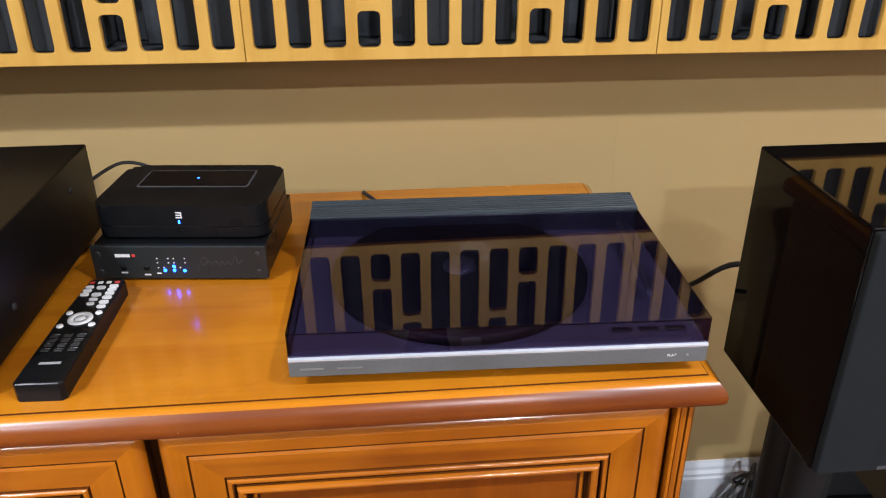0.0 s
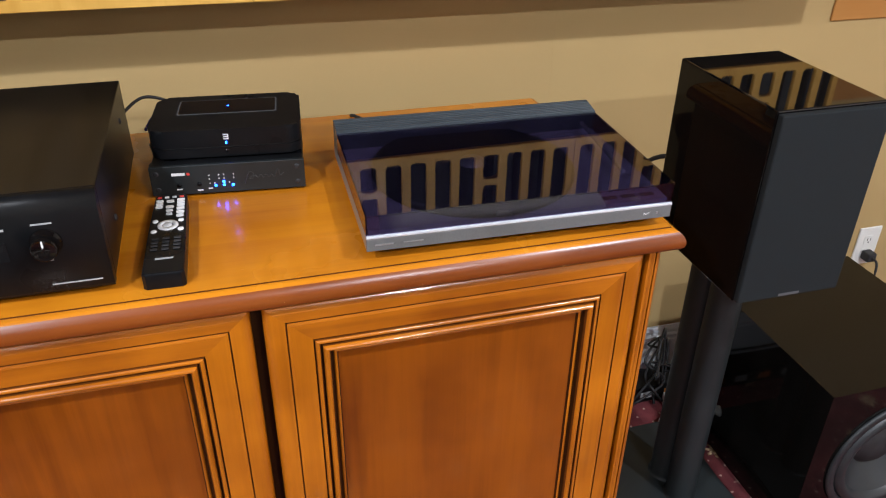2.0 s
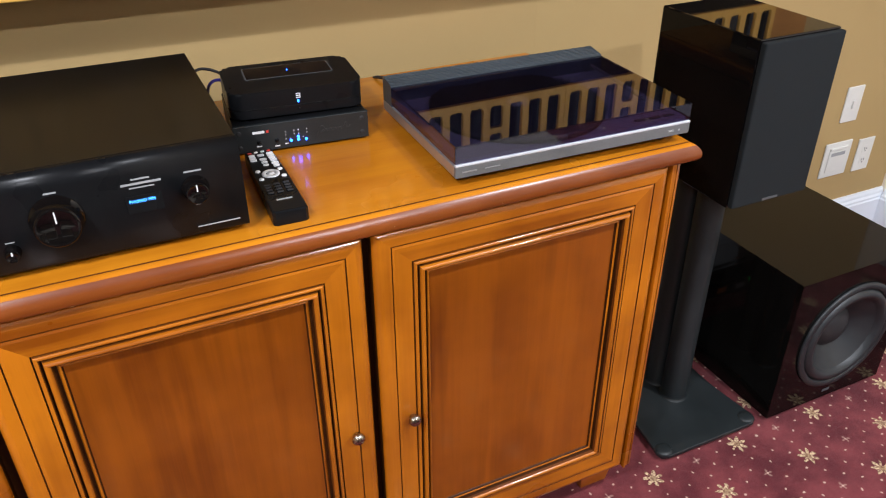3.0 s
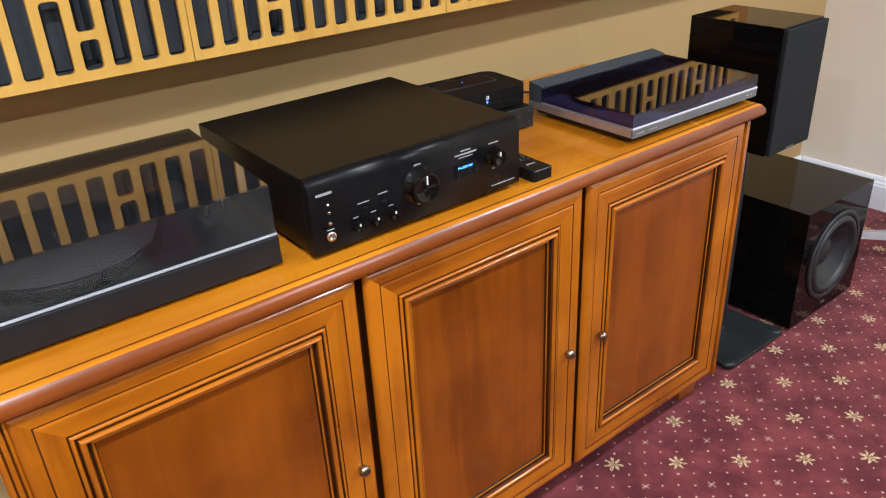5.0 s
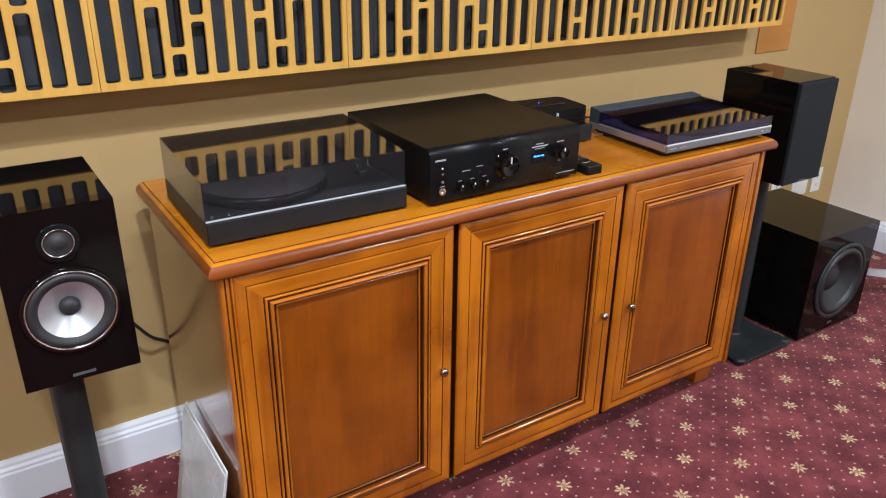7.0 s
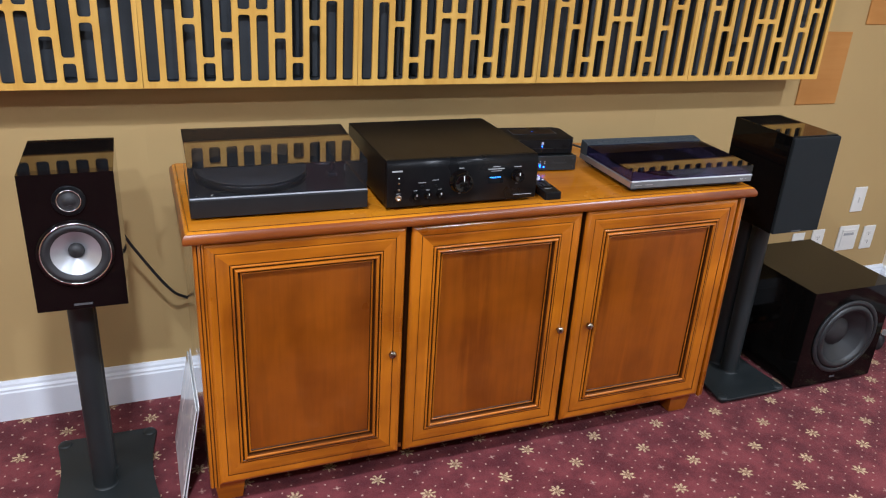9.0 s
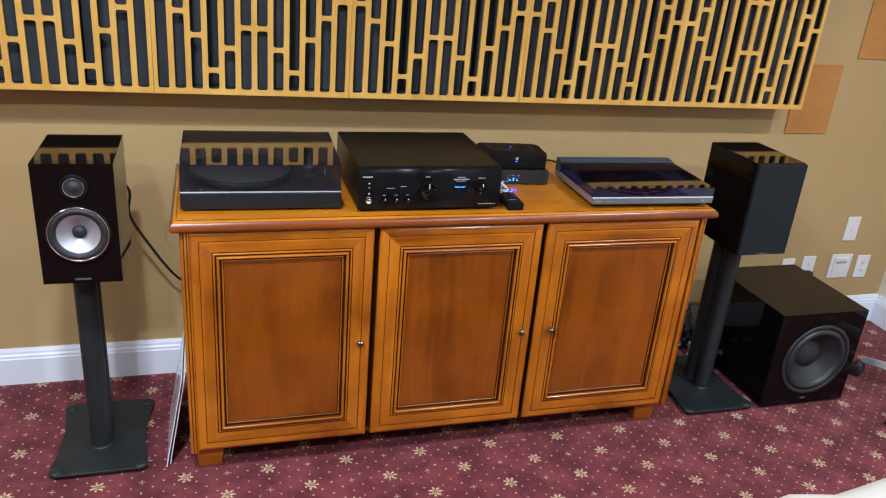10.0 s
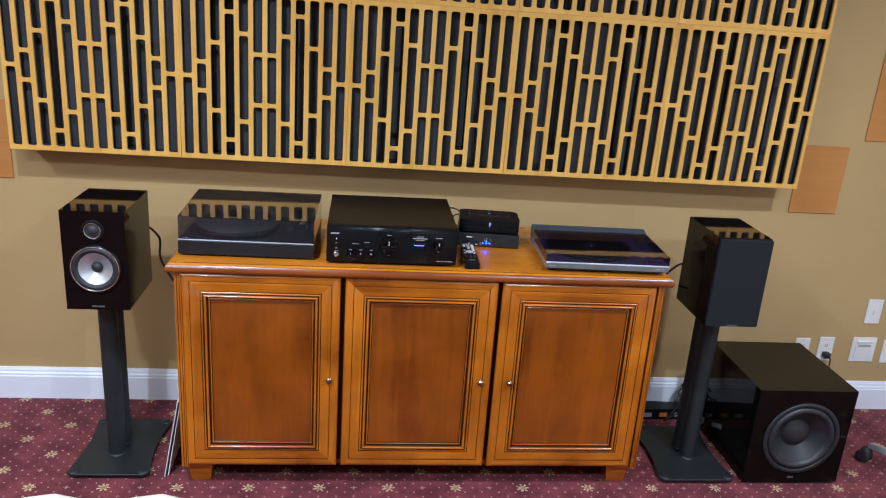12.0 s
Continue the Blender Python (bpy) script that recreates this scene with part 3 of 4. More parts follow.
def knob(parent, x, z):
    prof = [(0.0, 0.019), (0.006, 0.0182), (0.0100, 0.0150), (0.0115, 0.0110), (0.0105, 0.0075), (0.0070, 0.0045), (0.0065, 0.0)]
    part("knob", lathe(prof, 20, facing(x, 0, z)), PEWTER, parent, "pewter knob")


FRAME_PROFILE = [(0.0, 0.026), (0.0, 0.010), (0.0012, 0.006), (0.004, 0.0028), (0.008, 0.0008), (0.013, 0.0), (0.0275, 0.0016), (0.0280, 0.0042), (0.0292, 0.0042), (0.0298, 0.0022),
                 (0.034, 0.0014), (0.0615, 0.0036), (0.0620, 0.0060), (0.0633, 0.0060), (0.0640, 0.0022), (0.0665, 0.0005), (0.0690, 0.0008), (0.0705, 0.003), (0.0712, 0.0070), (0.0730, 0.0070),
                 (0.0735, 0.001), (0.0748, -0.0022), (0.0775, -0.0040), (0.0802, -0.0026), (0.0818, 0.001), (0.0828, 0.006), (0.0838, 0.0102), (0.0868, 0.0106), (0.0876, 0.0086), (0.0898, 0.0074),
                 (0.0920, 0.0088), (0.0928, 0.0120), (0.0945, 0.0140)]
# the first slot darkens the door's outer edge, as shade in the gap
FRAME_MATS = [1, 0, 0, 0, 0, 0, 2, 2, 2, 0, 0, 2, 1, 2, 0, 0, 2, 1, 1, 2, 0, 0, 0, 0, 2, 1, 1, 2, 0, 0, 1, 1]
ROUNDED = {1, 2, 3, 4, 14, 15, 16, 20, 21, 22, 23, 28, 29}


def door(x0, x1, z0, z1, knob_x, yaw=0.0):
    """A door of four mitred mouldings round a recessed panel, glaze in its grooves."""
    w, h = x1 - x0, z1 - z0
    d = new("door")
    d.parent, d.matrix_basis = cab, pose((x0 + x1) / 2 - CX, 0, z0, 0, 0, yaw)
    tagged(d, "cherry-stained door with mitred mouldings")
    ends = [[(-w / 2 + i, dy, i), (w / 2 - i, dy, i), (w / 2 - i, dy, h - i), (-w / 2 + i, dy, h - i)] for i, dy in FRAME_PROFILE]
    for side, name in enumerate(("rail", "stile", "rail", "stile")):
        bm = bmesh.new()
        a = [bm.verts.new(loop[side]) for loop in ends]
        b = [bm.verts.new(loop[(side + 1) % 4]) for loop in ends]
        for k in range(len(a) - 1):
            f = bm.faces.new((a[k], b[k], b[k + 1], a[k + 1]))
            f.material_index, f.smooth = FRAME_MATS[k], k in ROUNDED
        bmesh.ops.recalc_face_normals(bm, faces=bm.faces)
        bm.normal_update()
        if sum(f.normal.y * f.calc_area() for f in bm.faces) > 0:
            bmesh.ops.reverse_faces(bm, faces=bm.faces)
        part(name, bm, [CHERRY_H if name == "rail" else CHERRY_V, GLAZE_AND_SHADE, GLAZE_SOFT], d)
    i = 0.0915
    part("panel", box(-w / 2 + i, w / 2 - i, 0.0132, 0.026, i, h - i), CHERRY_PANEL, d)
    knob(d, knob_x - (x0 + x1) / 2, 0.441 - z0)


door(-1.019, -0.503, 0.095, 0.8145, -0.535)
door(-0.488, 0.025, 0.095, 0.8135, -0.010)
door(0.039, 0.577, 0.095, 0.8135, 0.092)

def slope_slab(x0, x1, y0, y1, z0, z1, rise):
    """A slab whose top, and its underside where it is thin, climbs by rise towards y1."""
    bm = box(x0, x1, y0, y1, z0, z1)
    for v in bm.verts:
        if v.co.y > (y0 + y1) / 2 and (v.co.z > z0 + 1e-6 or z1 - z0 < 0.01):
            v.co.z += rise
    return bm


# ---- turntable with a smoked lid ----
tt = thing("turntable", pose(-0.815, 0.880, TOP, 0, 0, -1.2), "black turntable under a smoked acrylic lid", "turntable", "turntables on the sideboard")
W2 = 0.219
part("plinth", box(-W2, W2, 0.0, 0.318, 0.007, 0.053, 0.002), PLINTH, tt)
for fx in (-0.18, 0.18):
    for fy in (0.05, 0.27):
        part("foot", lathe([(0.0, 0.0), (0.024, 0.0), (0.026, 0.003), (0.023, 0.0068), (0.0, 0.0068)], 24, Matrix.Translation((fx, fy, 0))), RUBBER, tt)
part("platter", lathe([(0.0, 0.076), (0.138, 0.076), (0.144, 0.074), (0.144, 0.056), (0.140, 0.0535), (0.0, 0.0535)], 64, Matrix.Translation((-0.055, 0.160, 0))), SATIN_BLACK, tt)
part("mat", lathe([(0.0, 0.079), (0.003, 0.079), (0.140, 0.079), (0.141, 0.0762), (0.0, 0.0762)], 64, Matrix.Translation((-0.055, 0.160, 0))), SLOT_DARK, tt, "black felt mat")
part("spindle", lathe([(0.0, 0.092), (0.003, 0.091), (0.0035, 0.0785)], 12, Matrix.Translation((-0.055, 0.160, 0))), CHROME, tt)
part("arm_base", lathe([(0.0, 0.092), (0.018, 0.092), (0.020, 0.088), (0.020, 0.062), (0.030, 0.058), (0.030, 0.0532)], 28, Matrix.Translation((0.155, 0.255, 0))), PLINTH, tt)
part("tonearm", tube([(0.155, 0.255, 0.094), (0.158, 0.18, 0.093), (0.150, 0.10, 0.090), (0.138, 0.065, 0.088)], 0.0045), PLINTH, tt)
part("headshell", box(0.126, 0.148, 0.045, 0.072, 0.080, 0.090, 0.002), PLINTH, tt)
part("counterweight", lathe([(0.0, 0.0), (0.019, 0.0), (0.021, 0.003), (0.021, 0.024), (0.019, 0.027), (0.0, 0.027)], 28, Matrix.Translation((0.155, 0.272, 0.096)) @ Matrix.Rotation(radians(-90), 4, "X")), SATIN_BLACK, tt)
part("arm_rest", tube([(0.185, 0.12, 0.053), (0.185, 0.12, 0.088)], 0.0022), CHROME, tt)
part("control_button", lathe([(0.0, 0.0555), (0.004, 0.0555), (0.0045, 0.053)], 14, Matrix.Translation((-0.20, 0.03, 0))), CHROME, tt)
part("control_button", lathe([(0.0, 0.0555), (0.004, 0.0555), (0.0045, 0.053)], 14, Matrix.Translation((-0.165, 0.03, 0))), CHROME, tt)
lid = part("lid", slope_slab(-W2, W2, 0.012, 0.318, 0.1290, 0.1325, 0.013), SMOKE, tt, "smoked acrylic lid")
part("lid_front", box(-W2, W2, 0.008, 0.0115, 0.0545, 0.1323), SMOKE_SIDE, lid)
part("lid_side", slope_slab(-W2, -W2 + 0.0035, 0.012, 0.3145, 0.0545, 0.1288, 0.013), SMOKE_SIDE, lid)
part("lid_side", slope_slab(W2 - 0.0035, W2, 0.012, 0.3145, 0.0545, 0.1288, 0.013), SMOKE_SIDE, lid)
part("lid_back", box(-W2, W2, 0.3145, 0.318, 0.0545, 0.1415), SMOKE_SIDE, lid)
# pale strip paints the bright reflection along the lid's lower front edge
part("lid_edge", box(-W2, W2, 0.0030, 0.0078, 0.0532, 0.0566, 0.0010, 2), EDGE_GLINT, lid, "lid edge painted pale for its bright reflection")
for ch in [o for o in lid.children if "edge" not in o.name] + [lid]:
    ch.visible_shadow = False

# ---- low turntable with a violet lid ----
bt = thing("turntable", pose(0.3915, 0.8305, TOP + 0.002, 0, 0, -1.5), "flat silver turntable under a tinted violet lid", "turntable", "turntables on the sideboard")
W3 = 0.2130
part("base", box(-W3, W3, 0.004, 0.308, 0.016, 0.0335, 0.001, 1), ALUMINIUM, bt)
part("front_bar", box(-W3, W3, -0.002, 0.0038, 0.0155, 0.0335, 0.001), BAR_GREY, bt, "brushed silver front bar")
part("bright_strip", box(-W3, W3, -0.0028, 0.0038, 0.0337, 0.0376, 0.0010), LID_EDGE, bt)
part("under_base", box(-W3 + 0.012, W3 - 0.012, 0.015, 0.29, 0.006, 0.0158), RUBBER, bt)
for fx in (-0.18, 0.18):
    for fy in (0.04, 0.26):
        part("foot", lathe([(0.0, -0.002), (0.013, -0.002), (0.014, 0.0058), (0.0, 0.0058)], 20, Matrix.Translation((fx, fy, 0))), RUBBER, bt)
part("deck", box(-W3 + 0.004, W3 - 0.004, 0.006, 0.266, 0.0337, 0.042), DECK_GREY, bt)
part("platter", lathe([(0.0, 0.054), (0.145, 0.054), (0.148, 0.052), (0.148, 0.0425), (0.0, 0.0425)], 64, Matrix.Translation((-0.03, 0.150, 0))), RUBBER, bt)
part("hub", lathe([(0.0, 0.061), (0.018, 0.060), (0.020, 0.0543)], 28, Matrix.Translation((-0.03, 0.150, 0))), DARK_RIM, bt)
part("tonearm", tube([(0.185, 0.255, 0.057), (0.178, 0.16, 0.057), (0.172, 0.07, 0.055)], 0.0035), ALUMINIUM, bt)
for k in range(3):
    part("key", box(0.118 + 0.028 * k, 0.139 + 0.028 * k, 0.016, 0.024, 0.0421, 0.0445, 0.001, 1), SLOT_DARK, bt)


def wedge(x0, x1, y0, y1, z0, za, zb):
    """A low block whose top climbs from za at y0 to zb at y1."""
    bm = box(x0, x1, y0, y1, z0, za)
    for v in bm.verts:
        if v.co.z > z0 + 1e-6:
            v.co.z = za if v.co.y < (y0 + y1) / 2 else zb
    return bm


lid2 = part("lid", slope_slab(-W3, W3, 0.0, 0.266, 0.0640, 0.0665, 0.0020), VIOLET, bt, "violet tinted glossy lid")
part("lid_front", box(-W3, W3, 0.0, 0.0025, 0.0378, 0.0638), VIOLET, lid2)
for s in (-1, 1):
    xa, xb = sorted((s * W3, s * (W3 - 0.0025)))
    bm = wedge(xa, xb, 0.0027, 0.266, 0.0378, 0.0638, 0.0658)
    part("lid_side", bm, VIOLET, lid2)
for o in (lid2, *lid2.children):
    o.visible_shadow = False
part("hinge_cover", wedge(-W3, W3, 0.2665, 0.306, 0.0337, 0.0705, 0.0765), DARK_RIB, bt, "ribbed dark metal hinge cover")
for k in range(7):
    y = 0.2685 + 0.0052 * k
    z = 0.0707 + 0.0058 * (y - 0.2665) / 0.0395
    part("rib", box(-W3, W3, y, y + 0.0032, z - 0.002, z + 0.0016, 0.0006, 1), DARK_RIB, bt)
bars([(-0.190, 0.0245, 0.024, 0.0020), (-0.152, 0.0245, 0.026, 0.0014), (0.192, 0.0245, 0.003, 0.003)], -0.0022, ALUMINIUM, bt)

letters("PLAY", 0.0042, WHITE_MARK, bt, pose(0.176, -0.0024, 0.0245, 90, 0, 0))

# ---- amplifier ----
amp = thing("amplifier", pose(-0.339, 0.848, TOP), "black stereo amplifier with knobs and a blue display", "amplifier")
AW = 0.2145
part("case", box(-AW, AW, 0.017, 0.395, 0.012, 0.1345, 0.002), AMP_TOP, amp)
face = [(y, z) for y, z in ((0.016, 0.010), (0.002, 0.010), (0.0, 0.014), (0.0, 0.112), (0.002, 0.121), (0.006, 0.128), (0.012, 0.1335), (0.016, 0.1345))]
bm = bmesh.new()
la, lb = [bm.verts.new((-AW, y, z)) for y, z in face], [bm.verts.new((AW, y, z)) for y, z in face]
for i in range(len(face)):
    j = (i + 1) % len(face)
    bm.faces.new((la[i], la[j], lb[j], lb[i])).smooth = 1 < i < 7
bm.faces.new(la), bm.faces.new(lb)
bmesh.ops.recalc_face_normals(bm, faces=bm.faces)
part("faceplate", bm, SATIN_BLACK, amp)
for fx in (-0.17, 0.17):
    for fy in (0.05, 0.34):
        part("foot", lathe([(0.0, 0.0), (0.026, 0.0), (0.028, 0.0118), (0.0, 0.0118)], 24, Matrix.Translation((fx, fy, 0))), RUBBER, amp)


def dial(parent, x, z, r, h, name="dial"):
    prof = [(0.0, h - 0.002), (r * 0.80, h - 0.0015), (r * 0.86, h), (r * 0.95, h - 0.001), (r, h - 0.004), (r, 0.004), (r * 1.14, 0.003), (r * 1.18, 0.0)]
    k = part(name, lathe(prof, 36, facing(x, 0, z)), GLOSS_BLACK, parent)
    part("pointer", box(x - 0.0008, x + 0.0008, -h - 0.0004, -h + 0.0022, z + r * 0.25, z + r * 0.8), WHITE_MARK, k)
    return k


dial(amp, -0.012, 0.072, 0.027, 0.026, "volume_knob")
dial(amp, 0.153, 0.078, 0.015, 0.020, "input_knob")
for x in (-0.137, -0.103, -0.069):
    dial(amp, x, 0.040, 0.0085, 0.014, "tone_knob")
part("headphone_jack", lathe([(0.0, 0.0005), (0.004, 0.0005), (0.0045, 0.003), (0.008, 0.003), (0.0085, 0.0)], 20, facing(-0.183, 0, 0.036)), CHROME, amp)
for z in (0.058, 0.076):
    part("button", lathe([(0.0, 0.003), (0.0028, 0.003), (0.003, 0.0)], 12, facing(-0.183, 0, z)), PEWTER, amp)
part("power_led", lathe([(0.0, 0.002), (0.0016, 0.0015), (0.002, 0.0)], 10, facing(-0.183, 0, 0.089)), WHITE_MARK, amp)
for x in (-0.120, -0.083):
    part("button", box(x - 0.004, x + 0.004, -0.004, 0.0, 0.062, 0.067, 0.001, 1), SATIN_BLACK, amp)
for sy_, sz_ in ((0.10, 0.05), (0.31, 0.10)):
    part("screw", lathe([(0.0, 0.0022), (0.0035, 0.0020), (0.005, 0.0)], 14, Matrix.Translation((AW, sy_, sz_)) @ Matrix.Rotation(radians(90), 4, "Y")), RUBBER, amp)
disp = part("display", box(0.068, 0.112, -0.0012, 0.0, 0.059, 0.083), SATIN_BLACK, amp)
letters("PHONO MM", 0.0058, CYAN_TEXT, disp, pose(0.0875, -0.0016, 0.0755, 90, 0, 0))
bars([(-0.188, 0.108, 0.028, 0.0042)], -0.0001, GREY_MARK, amp, "maker_mark")
bars([(0.09, 0.099, 0.048, 0.0028), (0.09, 0.105, 0.022, 0.002), (0.09, 0.0935, 0.030, 0.0016), (-0.012, 0.107, 0.014, 0.002), (0.153, 0.102, 0.022, 0.002), (-0.120, 0.074, 0.022, 0.0016), (-0.083, 0.079, 0.018, 0.0016), (-0.137, 0.053, 0.010, 0.0014), (-0.103, 0.053, 0.010, 0.0014), (-0.069, 0.053, 0.010, 0.0014), (-0.183, 0.0475, 0.012, 0.0014), (0.175, 0.022, 0.055, 0.0016), (-0.012, 0.038, 0.008, 0.002), (0.153, 0.055, 0.006, 0.002)], -0.0001, GREY_MARK, amp)

# ---- converter and streamer ----
dac = thing("audio_converter", pose(0.020, 1.085, TOP, 0, 0, -5.5), "small black audio converter with blue indicator lights", "audio converter")
part("case", box(-0.110, 0.110, 0.003, 0.168, 0.005, 0.049, 0.0015), SATIN_BLACK, dac)
part("faceplate", box(-0.111, 0.111, -0.004, 0.0028, 0.004, 0.050, 0.001), POWDER, dac)
for fx in (-0.085, 0.085):
    for fy in (0.03, 0.14):
        part("foot", lathe([(0.0, 0.0), (0.010, 0.0), (0.010, 0.0048), (0.0, 0.0048)], 16, Matrix.Translation((fx, fy, 0))), RUBBER, dac)
for z in (0.014, 0.039):
    for x in (-0.102, 0.100):
        part("screw", lathe([(0.0, 0.001), (0.0022, 0.0012), (0.0034, 0.0008), (0.004, 0.0)], 14, facing(x, -0.004, z)), RUBBER, dac)
bars([(-0.071, 0.037, 0.019, 0.0042), (-0.072, 0.013, 0.008, 0.002), (-0.043, 0.010, 0.008, 0.002), (-0.028, 0.012, 0.006, 0.0015)], -0.0041, WHITE_MARK, dac)
bars([(-0.057, 0.037, 0.004, 0.004)], -0.0041, RED_MARK, dac)
swirl = [(0.022, -0.0042, 0.016), (0.030, -0.0042, 0.034), (0.036, -0.0042, 0.030), (0.029, -0.0042, 0.024)]
swirl += [(0.034 + 0.004 * k, -0.0042, 0.024 + (0.0045 if k % 2 else 0.0)) for k in range(9)]
swirl += [(0.072, -0.0042, 0.036), (0.074, -0.0042, 0.026), (0.080, -0.0042, 0.030)]
part("engraving", tube(swirl, 0.0007, 5), SLOT_DARK, dac)
for x in (-0.072, -0.043):
    part("button", lathe([(0.0, 0.002), (0.003, 0.002), (0.0034, 0.0)], 12, facing(x, -0.004, 0.020)), SATIN_BLACK, dac)
bm = bmesh.new()
for x in (-0.028, -0.021, -0.014, -0.007, 0.000, 0.007):
    for z in (0.020, 0.027, 0.033):
        if (round(x * 1000) + round(z * 1000)) % 3:
            box(x - 0.0008, x + 0.0008, -0.0045, -0.004, z - 0.0008, z + 0.0008, bm=bm)
part("indicator_marks", bm, WHITE_MARK, dac)
for x, z in ((-0.020, 0.016), (-0.008, 0.0215), (0.005, 0.0155), (-0.008, 0.016)):
    part("led", lathe([(0.0, 0.0016), (0.0016, 0.0012), (0.0021, 0.0)], 12, facing(x, -0.004, z)), BLUE_LED, dac)

st = thing("music_streamer", pose(0.0225, 1.100, TOP + 0.0505, 0, 0, -5.5), "low black music streamer with rounded corners", "music streamer")
part("lower_shell", outline_solid(round_rect(-0.110, 0.110, 0.0, 0.146, 0.024, 9), 0.003, 0.017), SATIN_BLACK, st)
part("seam", outline_solid(round_rect(-0.108, 0.108, 0.002, 0.144, 0.023), 0.0171, 0.0189), SLOT_DARK, st)
part("upper_shell", outline_solid(round_rect(-0.110, 0.110, 0.0, 0.146, 0.024, 9), 0.019, 0.046, bevel=0.004), SATIN_BLACK, st)
part("panel_rim", outline_solid(round_rect(-0.0745, 0.0745, 0.0635, 0.1245, 0.004), 0.0458, 0.0463), DARK_RIM, st)
part("touch_panel", outline_solid(round_rect(-0.072, 0.072, 0.066, 0.122, 0.003), 0.0464, 0.0468), DARK_WINDOW, st)
for x in (-0.08, 0.08):
    for y in (0.03, 0.116):
        part("foot", lathe([(0.0, 0.0), (0.008, 0.0), (0.008, 0.0029), (0.0, 0.0029)], 14, Matrix.Translation((x, y, 0))), RUBBER, st)
bars([(0.0, 0.0372, 0.0065, 0.0014), (0.0, 0.0338, 0.0065, 0.0014), (0.0, 0.0304, 0.0065, 0.0014), (0.0036, 0.0338, 0.0013, 0.0082)], -0.0002, WHITE_MARK, st, "maker_mark")
part("led", box(-0.0012, 0.0012, -0.0006, 0.0, 0.0225, 0.0265), BLUE_LED, st)
part("led", box(-0.0012, 0.0012, 0.093, 0.0955, 0.0468, 0.0471), BLUE_LED, st)
part("sensor", lathe([(0.0, 0.0003), (0.0022, 0.0003), (0.0025, 0.0)], 12, facing(0, 0, 0.012)), DARK_WINDOW, st)

# ---- remote ----
rc = thing("remote_control", pose(-0.069, 0.841, TOP, 0, 0, -1.8), "long black remote control with pale buttons", "remote control")
shape = [(-0.025, 0.004), (-0.021, 0.0), (0.021, 0.0), (0.025, 0.004), (0.0235, 0.12), (0.0215, 0.212), (0.018, 0.216), (-0.018, 0.216), (-0.0215, 0.212), (-0.0235, 0.12)]
part("body", outline_solid(shape, 0.0005, 0.022, bevel=0.003), SATIN_BLACK, rc)
Z = 0.0221
for x, m in ((-0.015, RED_MARK), (-0.005, WHITE_MARK), (0.005, WHITE_MARK), (0.015, RED_MARK)):
    part("key", box(x - 0.003, x + 0.003, 0.2015, 0.2065, Z, Z + 0.0015, 0.0006, 1), m, rc)
for x, y, wx, wy in ((-0.0140, 0.193, 0.0048, 0.0026), (0.0, 0.191, 0.0052, 0.0032), (0.0142, 0.194, 0.0052, 0.0028), (-0.0142, 0.184, 0.0050, 0.0028), (0.0143, 0.186, 0.0052, 0.0028), (-0.0143, 0.175, 0.0050, 0.0028),
                     (0.0, 0.174, 0.0054, 0.0034), (0.0145, 0.177, 0.0054, 0.0030), (0.0, 0.163, 0.0048, 0.0026), (0.0145, 0.167, 0.0054, 0.0032), (0.0, 0.153, 0.0042, 0.0026), (0.0146, 0.156, 0.0054, 0.0034), (0.0146, 0.146, 0.0050, 0.0030)):
    part("key", outline_solid(round_rect(x - wx, x + wx, y - wy, y + wy, wy * 0.8, 3), Z, Z + 0.0017), WHITE_MARK, rc)
part("cursor_ring", lathe([(0.0072, Z), (0.0072, Z + 0.0015), (0.0132, Z + 0.0015), (0.0137, Z)], 28, Matrix.Translation((0, 0.121, 0))), WHITE_MARK, rc)
part("enter_key", lathe([(0.0, Z + 0.002), (0.0055, Z + 0.002), (0.006, Z)], 20, Matrix.Translation((0, 0.121, 0))), WHITE_MARK, rc)
for x, y in ((-0.0165, 0.134), (0.0165, 0.133), (-0.0170, 0.106), (0.0170, 0.108)):
    part("key", lathe([(0.0, Z + 0.0016), (0.0035, Z + 0.0016), (0.004, Z)], 14, Matrix.Translation((x, y, 0))), WHITE_MARK, rc)
for y in (0.085, 0.076, 0.067, 0.058):
    for x in (-0.014, 0.0, 0.014):
        k = part("key", box(x - 0.0045, x + 0.0045, y - 0.0026, y + 0.0026, Z, Z + 0.0016, 0.0007, 1), RUBBER, rc)
        part("legend", box(x - 0.0035, x + 0.0035, y + 0.0032, y + 0.0044, Z, Z + 0.0002), WHITE_MARK, rc)
part("maker_mark", box(-0.011, 0.011, 0.033, 0.037, Z, Z + 0.0002), GREY_MARK, rc)


